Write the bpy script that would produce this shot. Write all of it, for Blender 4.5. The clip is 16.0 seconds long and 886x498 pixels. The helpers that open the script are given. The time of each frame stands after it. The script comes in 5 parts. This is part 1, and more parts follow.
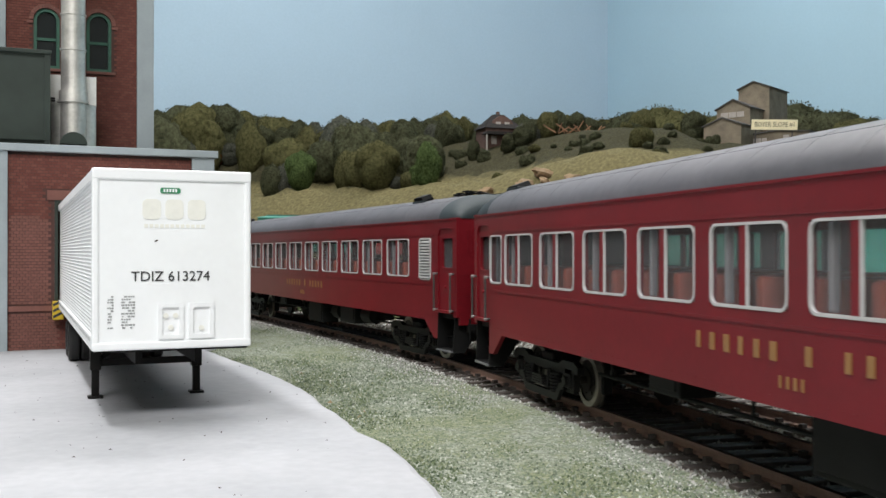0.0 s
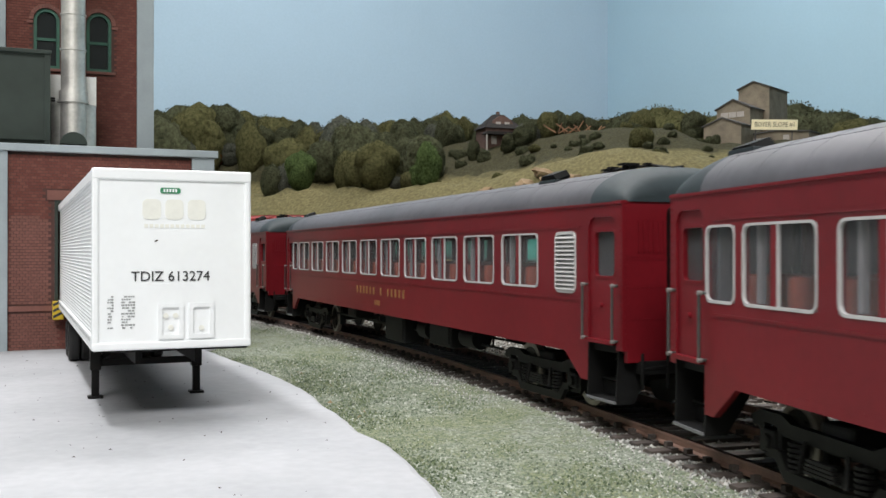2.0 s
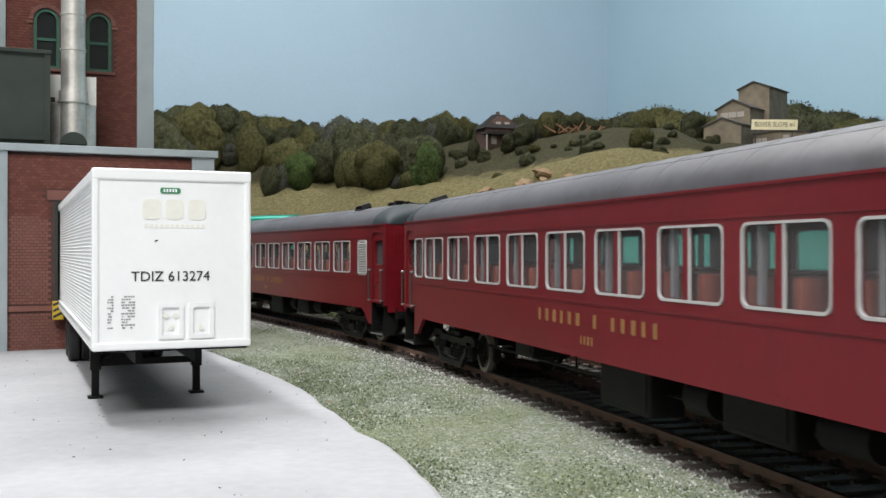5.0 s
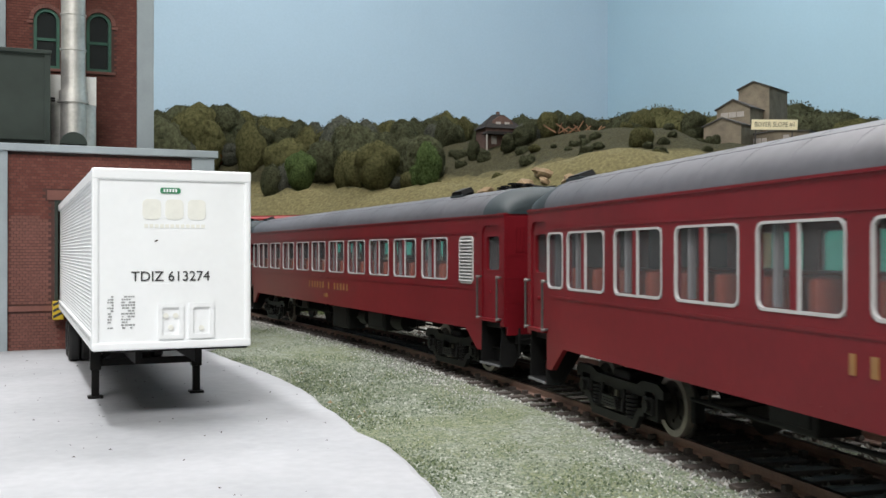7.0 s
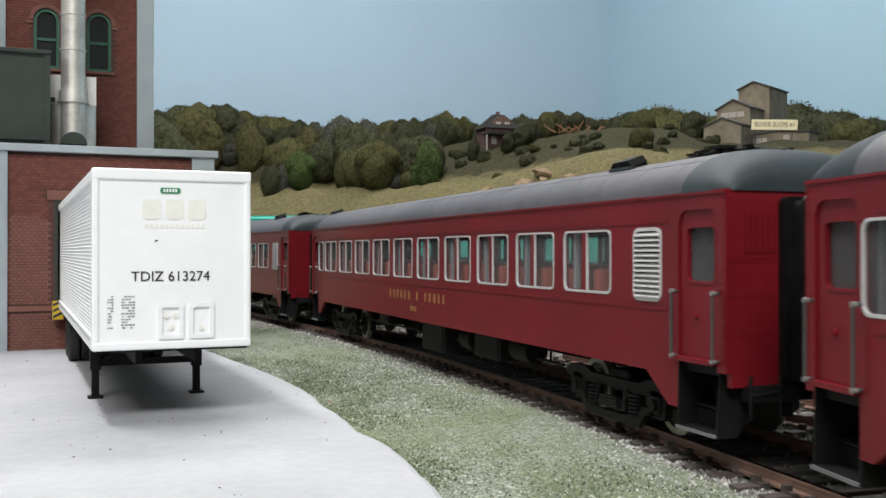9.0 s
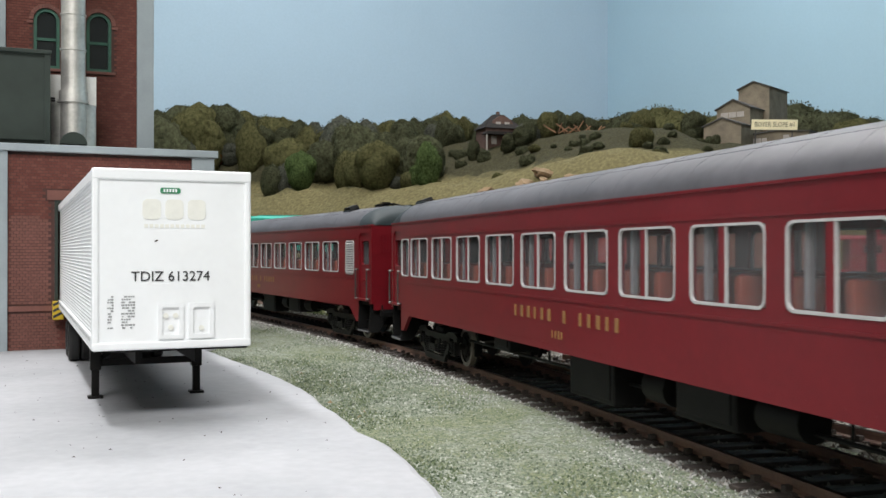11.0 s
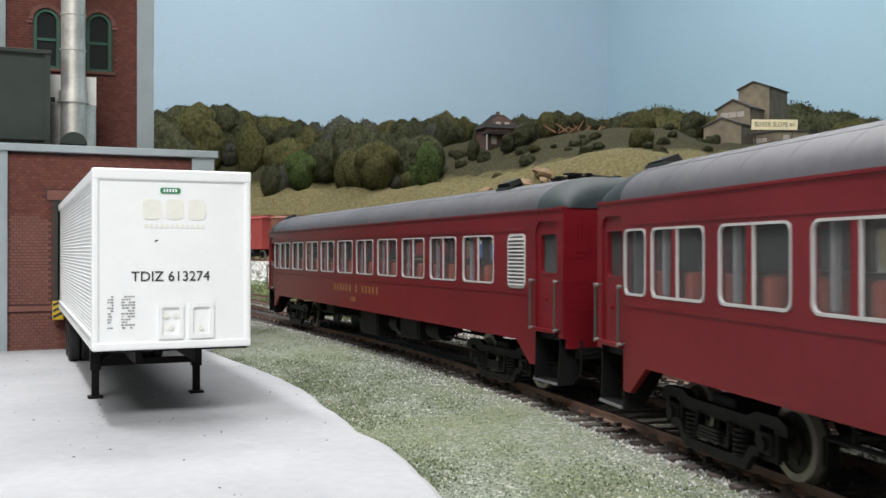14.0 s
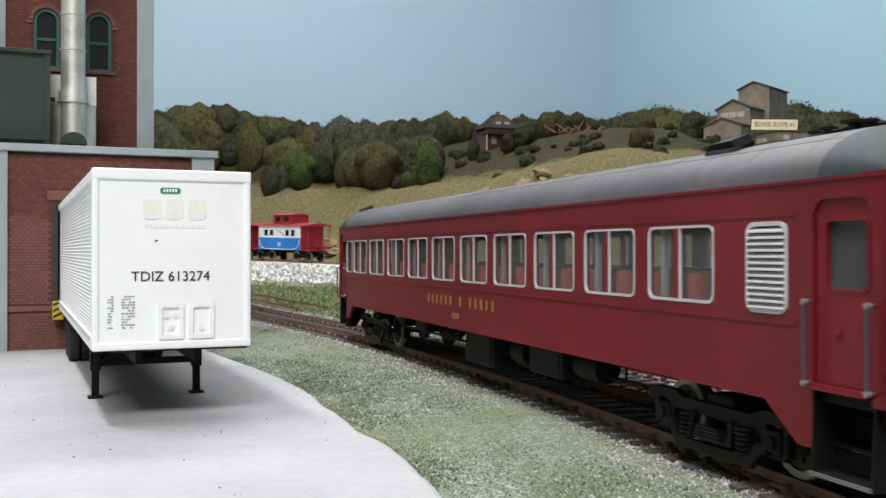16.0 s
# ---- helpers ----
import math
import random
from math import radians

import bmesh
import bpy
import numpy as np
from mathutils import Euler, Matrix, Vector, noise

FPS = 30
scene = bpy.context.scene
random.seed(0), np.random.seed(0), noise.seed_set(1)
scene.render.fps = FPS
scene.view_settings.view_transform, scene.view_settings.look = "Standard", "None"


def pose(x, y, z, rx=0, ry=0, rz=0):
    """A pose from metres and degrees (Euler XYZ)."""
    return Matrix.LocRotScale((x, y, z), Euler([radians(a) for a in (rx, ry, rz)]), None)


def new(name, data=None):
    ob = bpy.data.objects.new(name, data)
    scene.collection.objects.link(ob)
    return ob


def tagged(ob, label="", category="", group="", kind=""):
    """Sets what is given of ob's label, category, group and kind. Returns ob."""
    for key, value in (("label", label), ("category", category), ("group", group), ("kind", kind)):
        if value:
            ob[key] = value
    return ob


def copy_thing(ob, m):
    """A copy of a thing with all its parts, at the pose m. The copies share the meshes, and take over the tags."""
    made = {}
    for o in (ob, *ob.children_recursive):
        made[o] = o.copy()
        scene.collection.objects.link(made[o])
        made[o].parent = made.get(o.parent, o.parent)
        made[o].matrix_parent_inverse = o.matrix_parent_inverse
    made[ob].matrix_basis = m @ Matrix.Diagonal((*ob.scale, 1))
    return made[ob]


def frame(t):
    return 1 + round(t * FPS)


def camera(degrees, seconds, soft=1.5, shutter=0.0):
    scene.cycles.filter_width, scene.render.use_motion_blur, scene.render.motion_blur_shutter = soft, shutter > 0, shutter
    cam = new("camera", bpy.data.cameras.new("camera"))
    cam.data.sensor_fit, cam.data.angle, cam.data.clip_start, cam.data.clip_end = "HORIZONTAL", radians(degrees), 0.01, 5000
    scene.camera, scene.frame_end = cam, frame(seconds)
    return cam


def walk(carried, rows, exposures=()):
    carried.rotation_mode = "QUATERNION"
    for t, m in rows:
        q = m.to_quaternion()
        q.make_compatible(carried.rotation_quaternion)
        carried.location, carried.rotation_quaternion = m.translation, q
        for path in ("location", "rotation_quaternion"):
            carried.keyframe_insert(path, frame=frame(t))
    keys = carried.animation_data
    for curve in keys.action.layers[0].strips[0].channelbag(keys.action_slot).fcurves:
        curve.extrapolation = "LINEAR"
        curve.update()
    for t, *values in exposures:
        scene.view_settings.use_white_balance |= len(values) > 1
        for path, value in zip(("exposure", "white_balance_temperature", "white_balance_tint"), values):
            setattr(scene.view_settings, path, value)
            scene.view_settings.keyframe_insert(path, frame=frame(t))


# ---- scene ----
# All lengths below are in metres of the full-size railway; S brings them to the size of the 1:87 layout.
S = 1 / 87.1


def at(x, y, z, rx=0, ry=0, rz=0):
    return pose(x * S, y * S, z * S, rx, ry, rz)


cam = camera(48.5, 16.0, soft=1.5, shutter=0.5)
EYE = at(0, 0, 2.51, 90.15, 0, 0)
walk(cam, [(0.0, EYE), (16.0, EYE)])

# ---- light: area lamps added under the ceiling of the closed room, out of view ----
world = bpy.data.worlds.new("room_world")
scene.world = world
world.use_nodes = True
world.node_tree.nodes["Background"].inputs[0].default_value = (0.75, 0.85, 1.0, 1)
world.node_tree.nodes["Background"].inputs[1].default_value = 0.05
scene.view_settings.exposure = 0.0

CORNER = Vector((31.0, 185.0))          # corner of the layout room
AX = Vector((-0.866, -0.5))             # along the long backdrop
BX = Vector((0.5, -0.866))              # along the other backdrop
ROOM_A, ROOM_B, ROOM_H = 330.0, 300.0, 105.0


def room(a, b):
    p = CORNER + AX * a + BX * b
    return p.x, p.y


def lamp(name, a, b, w, h, power, colour):
    d = bpy.data.lights.new(name, "AREA")
    d.shape, d.size, d.size_y, d.energy, d.color = "RECTANGLE", w * S, h * S, power, colour
    x, y = room(a, b)
    ob = new(name, d)
    ob.matrix_world = at(x, y, ROOM_H - 3.2, 0, 0, 30)
    return ob


# Unseen lamps: shadow-casting key, hill light and a front fill behind the camera.
LAMPS = [(135, 100, 9, 46, 14.0), (70, 60, 104, 26, 16.5), (172, 217, 80, 50, 36.0)]
for la, lb, lw, lh, lp in LAMPS:
    lamp("ceiling_lamp", la, lb, lw, lh, lp, (1.0, 0.985, 0.985))


# ---- materials ----
def material(name, colour, rough=0.6, metal=0.0, scale=2.0, vary=0.15, bump=0.0, fine=30.0, hue=None, rand=0.0, spec=0.5):
    m = bpy.data.materials.new(name)
    m.use_nodes = True
    nt = m.node_tree
    b = nt.nodes["Principled BSDF"]
    b.inputs["Roughness"].default_value, b.inputs["Metallic"].default_value = rough, metal
    b.inputs["Specular IOR Level"].default_value = spec
    tc = nt.nodes.new("ShaderNodeTexCoord")
    mp = nt.nodes.new("ShaderNodeMapping")
    mp.inputs["Scale"].default_value = (1 / S,) * 3
    nt.links.new(tc.outputs["Object"], mp.inputs["Vector"])
    coarse, grain = nt.nodes.new("ShaderNodeTexNoise"), nt.nodes.new("ShaderNodeTexNoise")
    for n, sc, det in ((coarse, scale, 4), (grain, fine, 3)):
        n.inputs["Scale"].default_value, n.inputs["Detail"].default_value = sc, det
        nt.links.new(mp.outputs[0], n.inputs["Vector"])
    add = nt.nodes.new("ShaderNodeMath")
    add.operation = "MULTIPLY_ADD"
    nt.links.new(grain.outputs["Fac"], add.inputs[0])
    add.inputs[1].default_value = 0.4
    nt.links.new(coarse.outputs["Fac"], add.inputs[2])
    fac = add.outputs[0]
    if rand:
        oi = nt.nodes.new("ShaderNodeObjectInfo")
        ad = nt.nodes.new("ShaderNodeMath")
        ad.operation = "MULTIPLY_ADD"
        nt.links.new(oi.outputs["Random"], ad.inputs[0])
        ad.inputs[1].default_value = rand
        nt.links.new(fac, ad.inputs[2])
        fac = ad.outputs[0]
    ramp = nt.nodes.new("ShaderNodeValToRGB")
    lo = [c * (1 - vary) for c in colour]
    hi = [min(1, c * (1 + vary)) for c in (hue or colour)]
    ramp.color_ramp.elements[0].position, ramp.color_ramp.elements[1].position = 0.45, 0.95 + rand
    ramp.color_ramp.elements[0].color, ramp.color_ramp.elements[1].color = (*lo, 1), (*hi, 1)
    nt.links.new(fac, ramp.inputs[0])
    nt.links.new(ramp.outputs[0], b.inputs["Base Color"])
    if bump:
        bp = nt.nodes.new("ShaderNodeBump")
        bp.inputs["Strength"].default_value, bp.inputs["Distance"].default_value = min(1, bump * 10), bump * S
        nt.links.new(grain.outputs["Fac"], bp.inputs["Height"])
        nt.links.new(bp.outputs[0], b.inputs["Normal"])
    return m


def glass(name, colour, rough=0.05, alpha=0.18):
    m = bpy.data.materials.new(name)
    m.use_nodes = True
    nt = m.node_tree
    b = nt.nodes["Principled BSDF"]
    clear, mix = nt.nodes.new("ShaderNodeBsdfTransparent"), nt.nodes.new("ShaderNodeMixShader")
    b.inputs["Base Color"].default_value, b.inputs["Roughness"].default_value = (*colour, 1), rough
    mix.inputs[0].default_value = alpha
    clear.inputs[0].default_value = (0.86, 0.86, 0.87, 1)
    nt.links.new(clear.outputs[0], mix.inputs[1])
    nt.links.new(b.outputs[0], mix.inputs[2])
    nt.links.new(mix.outputs[0], nt.nodes["Material Output"].inputs[0])
    return m


MAROON = material("maroon_paint", (0.142, 0.0074, 0.0124), 0.36, scale=0.5, vary=0.18, fine=9, bump=0.003, spec=0.24)
ROOF = material("roof_grey", (0.078, 0.074, 0.083), 0.5, scale=0.35, vary=0.35, fine=5, bump=0.006)
ROOF_END = material("roof_end_grey", (0.026, 0.035, 0.039), 0.6, scale=0.6, vary=0.25, fine=6, spec=0.25)
TRIM = material("silver_trim", (0.44, 0.43, 0.43), 0.4, scale=3, vary=0.1)
BLACK = material("underframe_black", (0.007, 0.007, 0.007), 0.6, scale=2, vary=0.4, spec=0.15)
TRUCK = material("truck_black", (0.0065, 0.0063, 0.006), 0.5, scale=3, vary=0.5, spec=0.16)
STEEL = material("dull_steel", (0.22, 0.21, 0.20), 0.4, 0.4, scale=3, vary=0.2)
WHEEL = material("wheel_steel", (0.035, 0.031, 0.027), 0.45, 0.3, scale=4, vary=0.3)
RIM = material("bright_rim", (0.34, 0.31, 0.27), 0.4, 0.5, scale=4, vary=0.25)
RAILING = material("railing_grey", (0.055, 0.053, 0.05), 0.4, 0.3, scale=4, vary=0.25)
SEAT = material("seat_orange", (0.33, 0.062, 0.03), 0.4, scale=3, vary=0.2)
INTERIOR = material("interior_grey", (0.10, 0.10, 0.11), 0.7, scale=2, vary=0.1)
GOLD = material("gold_lettering", (0.25, 0.125, 0.04), 0.5, scale=4, vary=0.12)
PANE = glass("clear_pane", (0.36, 0.36, 0.37), 0.06, 0.10)
# Grey that imitates the opposite window frames refracted in the panes.
REFRACTION = material("refraction_grey", (0.27, 0.26, 0.265), 0.5, scale=2, vary=0.2)
RAIL = material("rail_rust", (0.185, 0.108, 0.080), 0.55, 0.0, scale=2, vary=0.3, fine=20)
RAIL_TOP = material("rail_head", (0.42, 0.34, 0.27), 0.3, 0.8, scale=1, vary=0.2)
TIE = material("tie_brown", (0.046, 0.036, 0.031), 0.8, scale=3, vary=0.5, rand=0.3)


# ---- mesh helpers ----
def box(bm, x0, x1, y0, y1, z0, z1, bevel=0.0):
    v = [bm.verts.new((x, y, z)) for x in (x0, x1) for y in (y0, y1) for z in (z0, z1)]
    f = [bm.faces.new([v[i] for i in q]) for q in
         ((0, 1, 3, 2), (4, 6, 7, 5), (0, 4, 5, 1), (2, 3, 7, 6), (0, 2, 6, 4), (1, 5, 7, 3))]
    if bevel:
        bmesh.ops.bevel(bm, geom=list({e for g in f for e in g.edges}), offset=bevel, segments=2, affect="EDGES", profile=0.5)
    return v


def turn(axis):
    """A matrix that turns z to the axis."""
    return Vector((0, 0, 1)).rotation_difference(Vector(axis)).to_matrix().to_4x4()


def cyl(bm, p, q, r, r2=None, n=12, caps=True):
    p, q = Vector(p), Vector(q)
    m = Matrix.Translation((p + q) / 2) @ turn((q - p).normalized())
    bmesh.ops.create_cone(bm, cap_ends=caps, segments=n, radius1=r, radius2=r if r2 is None else r2, depth=(q - p).length, matrix=m)


def tube(bm, pts, r, n=6):
    for a, b in zip(pts, pts[1:]):
        cyl(bm, a, b, r, n=n)


def prism(bm, pts, plane, a, b):
    """A polygon drawn in a plane ('xz', 'xy' or 'yz'), drawn out from a to b along the third axis."""
    def p3(u, v, w):
        return {"xz": (u, w, v), "xy": (u, v, w), "yz": (w, u, v)}[plane]
    lo, hi = [bm.verts.new(p3(u, v, a)) for u, v in pts], [bm.verts.new(p3(u, v, b)) for u, v in pts]
    n = len(pts)
    bm.faces.new(lo), bm.faces.new(hi[::-1])
    for i in range(n):
        bm.faces.new((lo[i], hi[i], hi[(i + 1) % n], lo[(i + 1) % n]))


def rounded(x0, x1, z0, z1, r, n=4):
    out = []
    for cx, cz, a0 in ((x1 - r, z1 - r, 0), (x0 + r, z1 - r, 90), (x0 + r, z0 + r, 180), (x1 - r, z0 + r, 270)):
        for i in range(n + 1):
            a = radians(a0 + 90 * i / n)
            out.append((cx + r * math.cos(a), cz + r * math.sin(a)))
    return out


def ring(bm, outer, inner, plane, a, b):
    """A frame between two loops of equal count, from a to b along the third axis."""
    def p3(u, v, w):
        return {"xz": (u, w, v), "xy": (u, v, w), "yz": (w, u, v)}[plane]
    n = len(outer)
    L = [[bm.verts.new(p3(u, v, w)) for u, v in loop] for loop, w in ((outer, a), (inner, a), (inner, b), (outer, b))]
    for k in range(4):
        A, B = L[k], L[(k + 1) % 4]
        for i in range(n):
            j = (i + 1) % n
            bm.faces.new((A[i], A[j], B[j], B[i]))


def done(bm):
    bmesh.ops.recalc_face_normals(bm, faces=bm.faces)
    me = bpy.data.meshes.new("mesh")
    bm.to_mesh(me)
    bm.free()
    me.transform(Matrix.Scale(S, 4))
    return me


def smooth(me, angle=35):
    for p in me.polygons:
        p.use_smooth = True
    me.set_sharp_from_angle(angle=radians(angle))


def part(name, bm, mat, parent=None, label="", m=None, soft=False):
    me = bm if isinstance(bm, bpy.types.Mesh) else done(bm)
    if soft:
        smooth(me)
    if not me.materials:
        me.materials.append(mat)
    me.name = name
    ob = new(name, me)
    if parent:
        ob.parent = parent
    if m is not None:
        ob.matrix_basis = m
    if label:
        ob["label"] = label
    return ob


def thing(name, label, category, m, group="", kind=""):
    ob = tagged(new(name), label, category, group, kind)
    ob.empty_display_size = 0.01
    ob.matrix_basis = m
    return ob


def bars(bm, text, x, z, h, pitch, y):
    """One plain letter-sized bar for each character, on a side at y that faces -y."""
    for i, c in enumerate(text):
        if c != " ":
            x0 = x + i * pitch
            box(bm, x0 + pitch * 0.12, x0 + pitch * (0.40 + 0.05 * (i % 3)), y - 0.012, y, z, z + h)


# ---- the curve of the main track ----
KNOTS = np.append(np.linspace(-16, 32, 8), 42)
BEND = [-0.0021, 0.0040, 0.0132, 0.0046, 0.0062, 0.0019, 0.0128, 0.0203, 0.0]
STEP = 0.5
ARC = np.arange(-85, 115 + STEP, STEP)
_k = np.interp(ARC, KNOTS, BEND)
_h = np.concatenate([[0], np.cumsum((_k[1:] + _k[:-1]) / 2 * STEP)])
_i0 = int(np.argmin(abs(ARC)))
HEAD = _h - _h[_i0] + radians(159.36)
_hm = (HEAD[1:] + HEAD[:-1]) / 2
TRX = np.concatenate([[0], np.cumsum(np.sin(_hm) * STEP)])
TRY = np.concatenate([[0], np.cumsum(np.cos(_hm) * STEP)])
TRX += 0.298 - TRX[_i0]
TRY += 26.348 - TRY[_i0]


def main_track(s, off=0.0):
    """The point of the main track s metres along it, off metres to the side away from the camera."""
    h = float(np.interp(s, ARC, HEAD))
    x, y = float(np.interp(s, ARC, TRX)), float(np.interp(s, ARC, TRY))
    return x - math.cos(h) * off, y + math.sin(h) * off


# ---- the far track: an arc that climbs to the left ----
FAR_C, FAR_R = Vector((57.9, 184.1)), 115.0


FAR_S, FAR_R2 = 84.0, 60.0                # where it swings back to run along the backdrop


def far_track(s):
    """s metres along the far track, counted to the left from its foremost point."""
    if s < 0:
        q = min(-s / 60.0, radians(60))
        more = max(0.0, -s - 60.0 * radians(60))
        return FAR_C.x + 60 * math.sin(q) + 0.5 * more, FAR_C.y - FAR_R - 60 + 60 * math.cos(q) - 0.866 * more, 0.0
    p = min(s, FAR_S) / FAR_R
    x, y = FAR_C.x - FAR_R * math.sin(p), FAR_C.y - FAR_R * math.cos(p)
    z = 1.75 * min(1, max(0, (s - 25) / 55))
    if s > FAR_S:
        cx, cy = x - FAR_R2 * math.sin(p), y - FAR_R2 * math.cos(p)
        full = p + radians(30)
        b = min((s - FAR_S) / FAR_R2, full)
        more = s - FAR_S - b * FAR_R2
        a = p - b
        x, y = cx + FAR_R2 * math.sin(a) - 0.866 * more, cy + FAR_R2 * math.cos(a) - 0.5 * more
    return x, y, z


_fs = np.arange(-170, 300, 1.5)
FAR_P = np.array([far_track(s) for s in _fs])
FAR_D = np.gradient(FAR_P[:, :2], axis=0)
FAR_D /= np.linalg.norm(FAR_D, axis=1)[:, None]


def far_depth(x, y):
    """How far a point lies behind the far track, and the height of that track there."""
    v = np.array((x, y)) - FAR_P[:, :2]
    i = int(np.argmin((v ** 2).sum(1)))
    side = v[i, 0] * FAR_D[i, 1] - v[i, 1] * FAR_D[i, 0]
    return float(math.copysign(np.hypot(*v[i]), side)), float(FAR_P[i, 2])


# ---- passenger coaches ----
RAILTOP = -0.19     # rail level in the coach's frame
XL = 11.9          # half length of the body
YW = 1.5            # half width
SILL, GUT = 0.84, 3.30
WZ0, WZ1 = 1.88, 2.83
WIN = [(-9.87 + 1.93 * k, -9.87 + 1.93 * k + 1.56) for k in range(10)]
NARROW, LOUVRE = (-10.82, -10.06), (9.72, 10.46)
DOOR = (10.86, 11.72)


def side_mesh(bm, y0, y1, holes):
    """A side wall with rectangular window holes: full-height piers between them, strips above and below."""
    xs = sorted({-10.86, 10.86, *[v for h in holes for v in h]})
    for a, b in zip(xs, xs[1:]):
        if any(abs(a - h[0]) < 1e-6 for h in holes):
            box(bm, a, b, y0, y1, SILL, WZ0)
            box(bm, a, b, y0, y1, WZ1, GUT)
        else:
            box(bm, a, b, y0, y1, SILL, GUT)


ROOF_H = 0.60       # rise of the roof over the gutter


def roof_section(k):
    """Profile of the roof, steep at the sides and flat on top; k from 0 (end, low) to 1 (full height)."""
    out = []
    for i in range(25):
        a = math.pi * i / 24
        c, s = math.cos(a), math.sin(a)
        y = YW * math.copysign(abs(c) ** 0.80, c) * 1.01
        out.append((y * (0.975 + 0.025 * k), GUT - 0.02 + (ROOF_H * k + 0.04) * abs(s) ** 1.05))
    return out


def roof_mesh(bm, x0, x1):
    n = 20
    rows = [[bm.verts.new((x0 + (x1 - x0) * i / n, y, z)) for y, z in roof_section(1.0)] for i in range(n + 1)]
    for a, b in zip(rows, rows[1:]):
        for i in range(24):
            bm.faces.new((a[i], a[i + 1], b[i + 1], b[i]))
        bm.faces.new((a[0], b[0], b[24], a[24]))
    bm.faces.new(rows[0]), bm.faces.new(rows[-1][::-1])


def build_coach():
    car = thing("passenger_coach", "maroon passenger coach with grey roof and white window frames on rails", "railway coach", at(0, 0, 0), "coaches of the passenger train")
    bm = bmesh.new()
    holes = WIN + [NARROW]
    side_mesh(bm, -YW, -YW + 0.09, holes + [LOUVRE])
    mirrored = [(-b, -a) for a, b in holes + [LOUVRE]]
    side_mesh(bm, YW - 0.09, YW, mirrored)
    for sx in (-1, 1):
        for sy in (-1, 1):
            ya, yb = sorted((sy * YW, sy * (YW - 0.09)))
            # flared skirt that drops beside the step well
            prism(bm, [(sx * 10.05, SILL), (sx * 10.86, SILL), (sx * 10.86, 0.42), (sx * 10.62, 0.42)], "xz", ya, yb)
            # vestibule corner post and header over the door
            box(bm, *sorted((sx * 11.72, sx * XL)), ya, yb, 0.98, GUT)
            box(bm, *sorted((sx * 10.86, sx * 11.72)), ya, yb, 3.06, GUT)
            for xc, sg in ((10.86, 1), (11.72, -1)):
                prism(bm, [(sx * xc, 3.06), (sx * (xc + sg * 0.17), 3.06), (sx * (xc + sg * 0.07), 3.02), (sx * xc, 2.89)], "xz", ya, yb)
        # end wall, with the passage left open behind the diaphragm
        xa, xb = sorted((sx * XL, sx * (XL - 0.09)))
        box(bm, xa, xb, -YW + 0.09, -0.5, 0.8, GUT)
        box(bm, xa, xb, 0.5, YW - 0.09, 0.8, GUT)
        box(bm, xa, xb, -0.5, 0.5, 2.95, GUT)
    for y in (-YW - 0.012, YW + 0.012):
        s = 1 if y > 0 else -1
        ya, yb = sorted((y, y - s * 0.02))
        for z in (2.90, 1.70):
            box(bm, -10.6, 10.6, ya, yb, z, z + 0.035)
        for z in (0.95, 1.66, 2.95, 3.2):
            for k in range(106):
                x = -10.5 + 0.2 * k
                box(bm, x - 0.008, x + 0.008, ya + (0.006 if s < 0 else 0), yb - (0.006 if s > 0 else 0), z, z + 0.014)
    # rivet rows on the ends and corner posts
    for sx in (-1, 1):
        for z in (1.45, 1.95, 2.38, 2.42):
            for i in range(12):
                for sy in (-1, 1):
                    y = sy * (0.55 + 0.85 * i / 11)
                    box(bm, sx * XL - 0.012, sx * XL + 0.012, y - 0.012, y + 0.012, z, z + 0.024)
        for sy in (-1, 1):
            for i in range(26):
                z = 1.05 + 2.2 * i / 25
                box(bm, sx * (XL - 0.05) - 0.012, sx * (XL - 0.05) + 0.012, sy * YW - 0.012, sy * YW + 0.012, z, z + 0.024)
                box(bm, sx * XL - 0.012, sx * XL + 0.012, sy * (YW - 0.06) - 0.012, sy * (YW - 0.06) + 0.012, z, z + 0.024)
            # grille of upright bars on the end wall
            for i in range(6):
                y = sy * (0.75 + 0.09 * i)
                box(bm, sx * XL - 0.02, sx * XL + 0.02, y - 0.02, y + 0.02, 2.5, 3.0)
    part("body", bm, MAROON, car)
    bm = bmesh.new()
    box(bm, -XL + 0.1, XL - 0.1, -YW + 0.1, YW - 0.1, 0.92, 1.02)
    part("floor", bm, BLACK, car)
    for sx in (-1, 1):
        bm = bmesh.new()
        xp = sx * 10.7
        for ya, yb in ((-YW + 0.1, -0.4), (0.4, YW - 0.1)):
            box(bm, *sorted((xp, xp + 0.06)), ya, yb, 1.02, GUT - 0.1)
        box(bm, *sorted((xp, xp + 0.06)), -0.4, 0.4, 2.9, GUT - 0.1)
        part("partition", bm, INTERIOR, car)
    bm = bmesh.new()
    roof_mesh(bm, -XL + 0.95, XL - 0.95)
    roof = part("roof", bm, ROOF, car, "weathered grey arched roof", soft=True)
    for sx in (-1, 1):
        bm = bmesh.new()
        if sx > 0:
            roof_mesh_end(bm, XL - 0.95, XL + 0.03)
        else:
            roof_mesh_end(bm, -XL + 0.95, -XL - 0.03)
        part("roof_end", bm, ROOF_END, car, "dark glossy rounded roof end", soft=True)
    for y in (-YW - 0.02, YW + 0.02):
        bm = bmesh.new()
        box(bm, -XL, XL, *sorted((y, y * 0.985)), GUT - 0.05, GUT - 0.015)
        part("gutter", bm, MAROON, car)
    # roof details: seams, vent boxes and antenna gear
    bm = bmesh.new()
